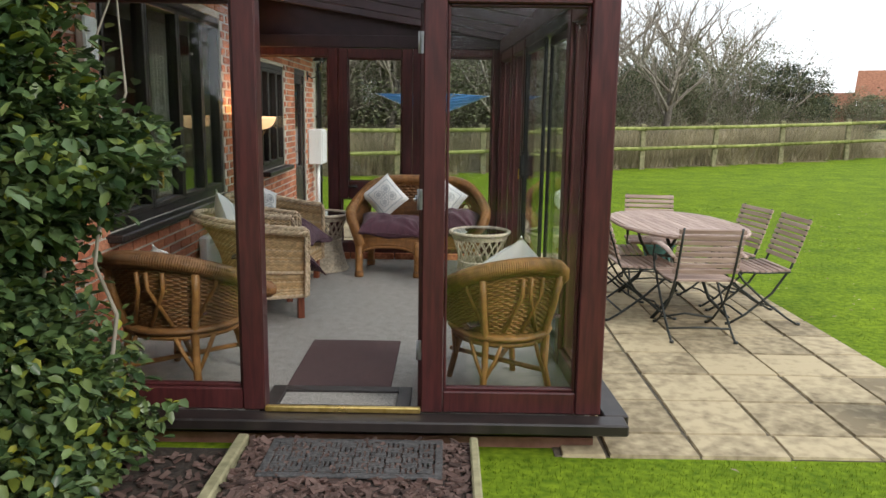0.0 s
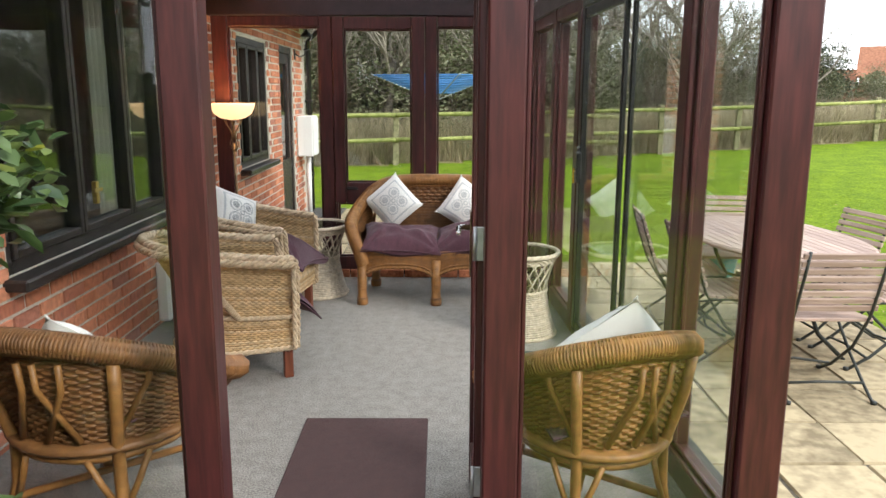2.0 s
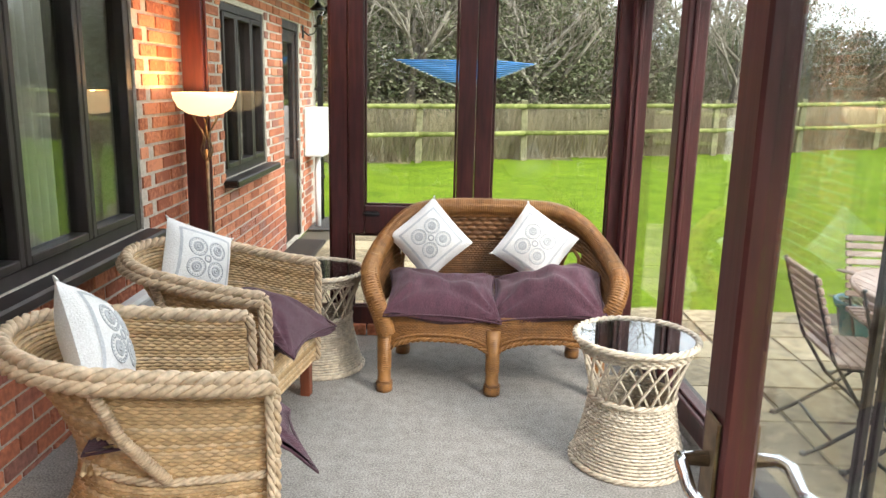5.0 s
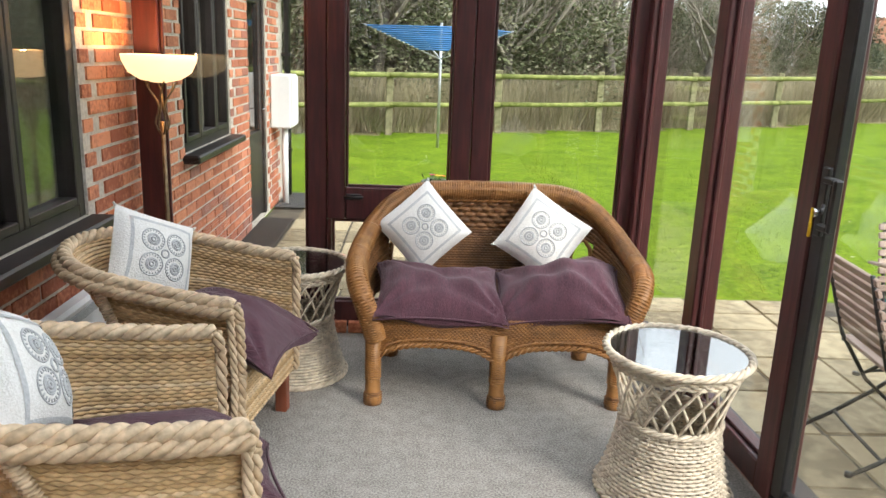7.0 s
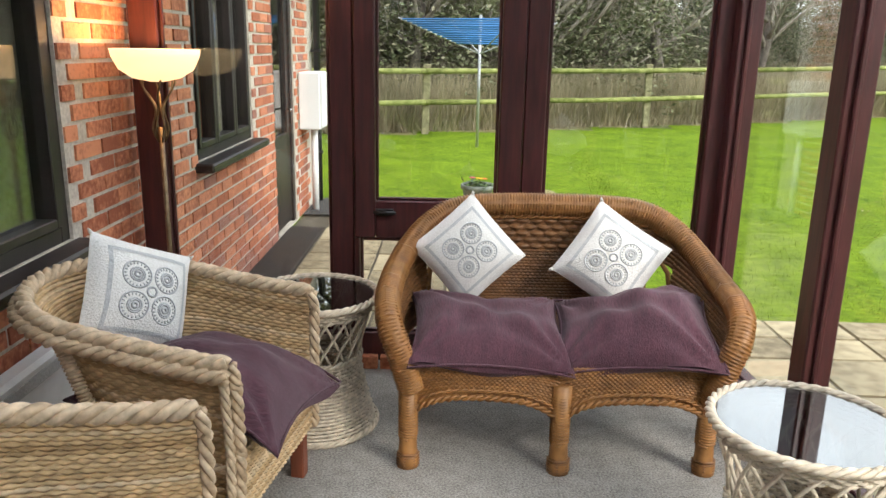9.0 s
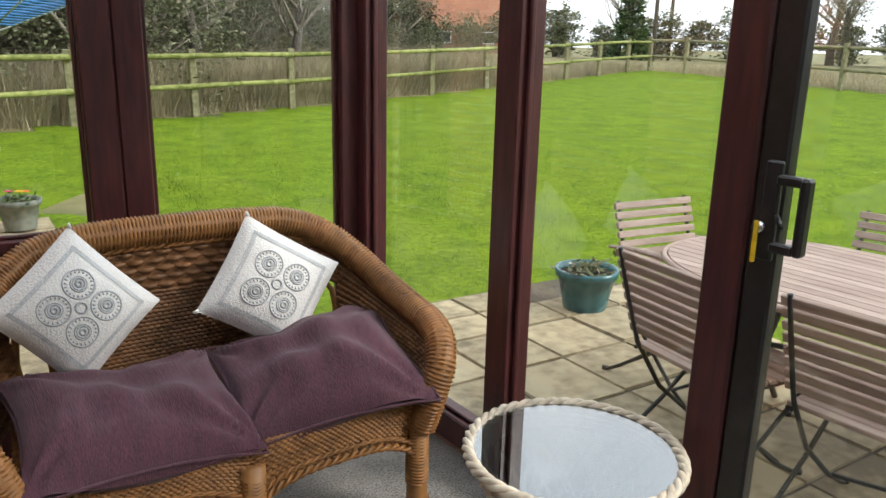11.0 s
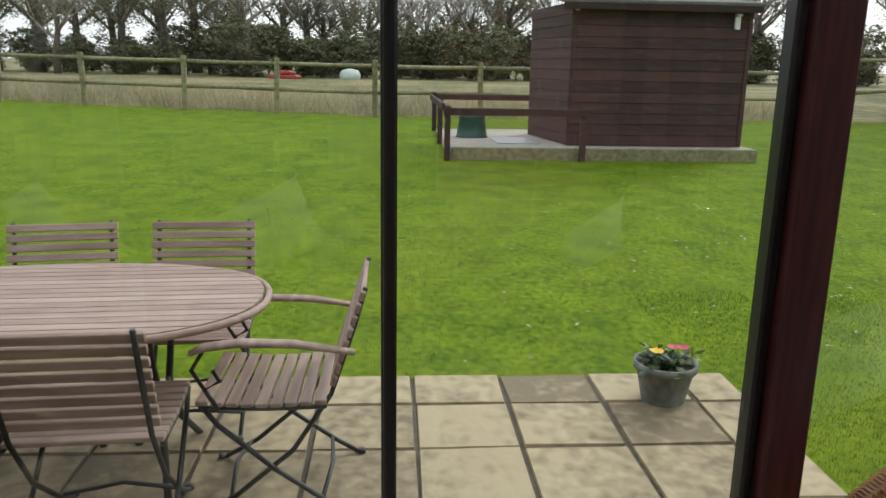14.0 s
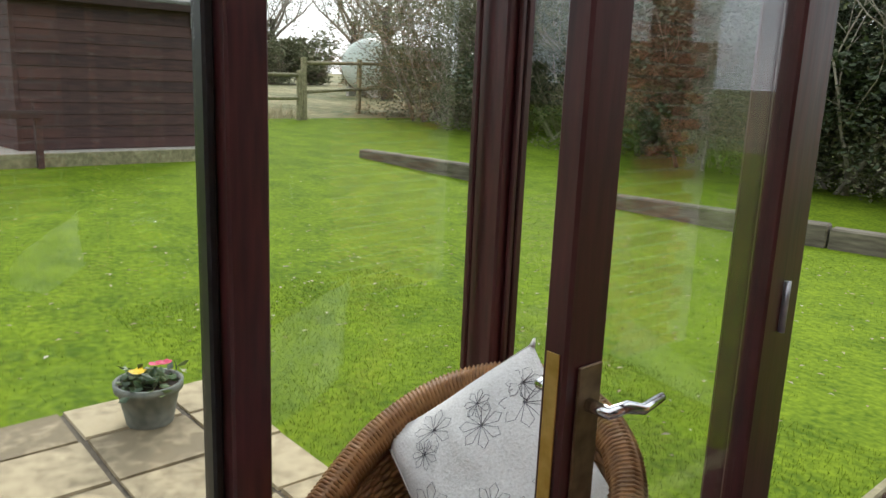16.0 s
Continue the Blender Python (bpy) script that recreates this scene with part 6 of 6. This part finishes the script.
def rubber_mat(m, w, d, label):
    r = thing("rubber_mat", label, "doormat", m)
    part("border", Shape().box(-w, w, -d, -d + 0.035, 0, 0.014).box(-w, w, d - 0.035, d, 0, 0.014).box(-w, -w + 0.035, -d + 0.035, d - 0.035, 0, 0.014).box(w - 0.035, w, -d + 0.035, d - 0.035, 0, 0.014), RUBBER, r)
    nx, ny = 10, 6
    cw, cd = (2 * w - 0.08) / nx, (2 * d - 0.08) / ny
    lattice = Shape()
    for i in range(nx):
        for j in range(ny):
            x, y = -w + 0.04 + (i + 0.5) * cw, -d + 0.04 + (j + 0.5) * cd
            for k in (-1, 0, 1):
                if (i + j) % 2:
                    lattice.box(x - cw * 0.48, x + cw * 0.48, y + k * cd * 0.32 - cd * 0.1, y + k * cd * 0.32 + cd * 0.1, 0.001, 0.014, 0.002)
                else:
                    lattice.box(x + k * cw * 0.32 - cw * 0.1, x + k * cw * 0.32 + cw * 0.1, y - cd * 0.48, y + cd * 0.48, 0.001, 0.014, 0.002)
    part("lattice", lattice, RUBBER, r, "basket weave rubber ribs")
    return r


rubber_mat(pose(-0.14, 3.08, -0.05), 0.4, 0.19, "black basket weave rubber mat on bark chippings")
rubber_mat(pose(-1.56, 11.75, -0.112, 0, 0, 90), 0.4, 0.25, "black rubber mat on paving by the back door")

# far house
fh = thing("far_house", "long brick farmhouse with orange tiled roof", "house", pose(42.0, 69.0, 0.5, 0, 0, -30))
part("wall", Shape().box(-5, 8, -3, 3, 0, 2.6, 0).box(-9.5, -5, -2, 2, 0, 1.8, 0), FAR_BRICK, fh)
rf = Shape().prism([(-3.4, 2.5), (3.4, 2.5), (0, 5.2)], -5.3, 8.3)
rf.v = [(z, x, y) for x, y, z in rf.v]
part("roof", rf, ROOF_TILE, fh)
for x in (-3.5, -1, 3, 6):
    w_ = part("window", Shape().box(x - 0.6, x + 0.6, -3.04, -2.98, 1.0, 2.1, 0.01), PLASTIC_WHITE, fh)
    part("pane", Shape().box(x - 0.5, x + 0.5, -3.06, -3.045, 1.1, 2.0, 0), BLACK_METAL, w_)
rf2 = Shape().prism([(-2.3, 1.75), (2.3, 1.75), (0, 3.2)], -9.7, -5.3)
rf2.v = [(z, x, y) for x, y, z in rf2.v]
part("roof", rf2, ROOF_TILE, fh)
part("chimney", Shape().box(5.5, 6.3, -0.4, 0.4, 4.5, 6.2, 0.02), FAR_BRICK, fh)
solid("field_car", Shape().box(-1.9, 1.9, -0.8, 0.8, 0.3, 0.85, 0.15).box(-1.0, 1.1, -0.7, 0.7, 0.85, 1.35, 0.2), mat("faded_red_paint", (0.3, 0.03, 0.03), (0.42, 0.06, 0.05), 0.4, 5), "faded red car parked far off by the trees", "car", m=pose(40.0, 10.5, 0.5, 0, 0, 70) @ Matrix.Scale(0.42, 4))
solid("field_tank", Shape().lathe([(0.3, 0), (0.8, 0.15), (0.9, 0.6), (0.7, 1.0), (0.1, 1.15)], 20), TANK_WHITE, "pale round tank far off in the field", "tank", m=pose(40.5, 7.2, 0.5) @ Matrix.Scale(0.62, 4))
for i, (x, y, h) in enumerate(((38, 40, 9), (44, 44, 9))):
    solid("telegraph_pole", Shape().tube([(0, 0, -0.3), (0, 0, h)], [0.14, 0.1], 8), BARK, "plain wooden telegraph pole", "pole", m=pose(x, y, 0.4))
con = thing("conifer", "tall dark conifer on the skyline", "tree", pose(39, 43, 0.4))
s = Shape()
for _ in range(900):
    z = rnd.random() ** 1.3 * 6.2
    r = (1 - z / 6.6) * 1.3
    a = rnd.uniform(0, 6.28)
    leaf_quads(s, (r * math.cos(a), r * math.sin(a), z), (0.12, 0.12, 0.1), 5, 0.3, rnd)
part("trunk", Shape().tube([(0, 0, -0.2), (0, 0, 5.5)], [0.2, 0.04], 8), BARK, con)
part("crown", s, LEAF, con)

# ---- paving: single slabs ----
paving = tagged(new("pavement"), "riven sandstone paving slabs with dark joints", "paving", kind="structure")
part("joint_bed", Shape().box(0.8, 3.14, 3.32, 8.72, -0.3, -0.13, 0).box(-1.82, 1.05, 7.72, 8.72, -0.3, -0.13, 0).box(-1.82, 0.1, 8.72, 12.2, -0.3, -0.13, 0), JOINT, paving, "sandy joints")
slab_meshes = {}


def lay(x0, x1, y0, y1):
    key = (round(x1 - x0, 2), round(y1 - y0, 2), random.randint(0, 2))
    if key not in slab_meshes:
        w, d, _ = key
        s = Shape()
        j = [random.uniform(-0.006, 0.006) for _ in range(8)]
        a, b = w / 2 - 0.006, d / 2 - 0.006
        s.add([(-a + j[0], -b + j[1], -0.03), (a + j[2], -b + j[3], -0.03), (a + j[4], b + j[5], -0.03), (-a + j[6], b + j[7], -0.03), (-a + j[0] + 0.007, -b + j[1] + 0.007, 0), (a + j[2] - 0.007, -b + j[3] + 0.007, 0), (a + j[4] - 0.007, b + j[5] - 0.007, 0), (-a + j[6] + 0.007, b + j[7] - 0.007, 0)],
              [(4, 5, 6, 7), (0, 1, 5, 4), (1, 2, 6, 5), (2, 3, 7, 6), (3, 0, 4, 7)])
        slab_meshes[key] = s.mesh("slab")
    part("slab", slab_meshes[key], SLAB, paving, m=pose((x0 + x1) / 2, (y0 + y1) / 2, -0.118 + random.uniform(-0.003, 0.003), random.uniform(-0.4, 0.4), random.uniform(-0.4, 0.4), 0))


xl = [0.83, 1.05, 1.505, 1.94, 2.375, 2.805, 3.16]
yl = [3.31, 3.575, 4.04, 4.505, 4.95, 5.4, 5.84, 6.29, 6.74, 7.19, 7.64, 8.09, 8.4]
for a, b in zip(xl, xl[1:]):
    for c, d in zip(yl, yl[1:]):
        lay(a, b, c, d)
for a, b in zip(xl[1:5], xl[2:5]):
    lay(a, b, 8.4, 8.7)
for i in range(5):
    lay(-1.35 + i * 0.48, -0.87 + i * 0.48, 7.78, 8.24)
    lay(-1.35 + i * 0.48, -0.87 + i * 0.48, 8.24, 8.7)
for i in range(3):
    for k in range(8):
        lay(-1.52 + i * 0.54, -0.98 + i * 0.54, 8.7 + k * 0.44, 9.14 + k * 0.44)
solid("wall_bed", Shape().box(WALL_X, -1.53, 7.78, 10.85, -0.2, -0.105, 0.01), SOIL, "dark soil strip along the house wall", "bed", "structure")

# ---- brickwork: single bricks ----
BW, BH = 0.215, 0.065
brick_mesh = Shape().add([(-0.05, -BW / 2, -BH / 2), (-0.05, BW / 2, -BH / 2), (-0.05, BW / 2, BH / 2), (-0.05, -BW / 2, BH / 2), (0, -BW / 2 + 0.004, -BH / 2 + 0.004), (0, BW / 2 - 0.004, -BH / 2 + 0.004), (0, BW / 2 - 0.004, BH / 2 - 0.004), (0, -BW / 2 + 0.004, BH / 2 - 0.004)],
                         [(4, 5, 6, 7), (0, 1, 5, 4), (1, 2, 6, 5), (2, 3, 7, 6), (3, 0, 4, 7)]).mesh("brick")
brick_mesh.materials.append(BRICK)
half_mesh = brick_mesh.copy()
for v in half_mesh.vertices:
    v.co.y *= 0.102 / BW
rest, singles = Shape(), 0
order = []
for row in range(36):
    z = -0.12 + row * 0.075 + BH / 2
    for i in range(-12, 50):
        y = i * 0.225 + (0.1125 if row % 2 else 0.0) + 0.6
        order.append((y, z))
order.sort(key=lambda p: abs(p[0] - 7.3))
ISLAND_BRICK = island_mat("red_brick_courses", [(0.34, 0.1, 0.05), (0.5, 0.17, 0.085), (0.62, 0.25, 0.14), (0.44, 0.14, 0.075), (0.3, 0.14, 0.11)], 0.9, noise_scale=40)
for y, z in order:
    if y < 0.75 or y > 11.95 or z > 2.7:
        continue
    clash = [h for h in HOLES if h[0] < y + BW / 2 and h[1] > y - BW / 2 and h[2] < z + BH / 2 and h[3] > z - BH / 2]
    mesh, yy = brick_mesh, y
    if clash:
        h = clash[0]
        lo, hi = y - BW / 2, y + BW / 2
        if lo < h[0] and h[0] - lo > 0.09:
            mesh, yy = half_mesh, h[0] - 0.055
        elif hi > h[1] and hi - h[1] > 0.09:
            mesh, yy = half_mesh, h[1] + 0.055
        else:
            continue
    x = WALL_X + random.uniform(-0.002, 0.003)
    if singles < 300 and 4.0 < yy < 9.5:
        part("brick", mesh, BRICK, house_wall, m=pose(x, yy, z, 0, 0, random.uniform(-0.6, 0.6)))
        singles += 1
    else:
        rest.add([Vector(v.co) + Vector((x, yy, z)) for v in mesh.vertices], [tuple(p.vertices) for p in mesh.polygons])
tagged(part("brick_courses", rest, ISLAND_BRICK, house_wall), kind="stuff")
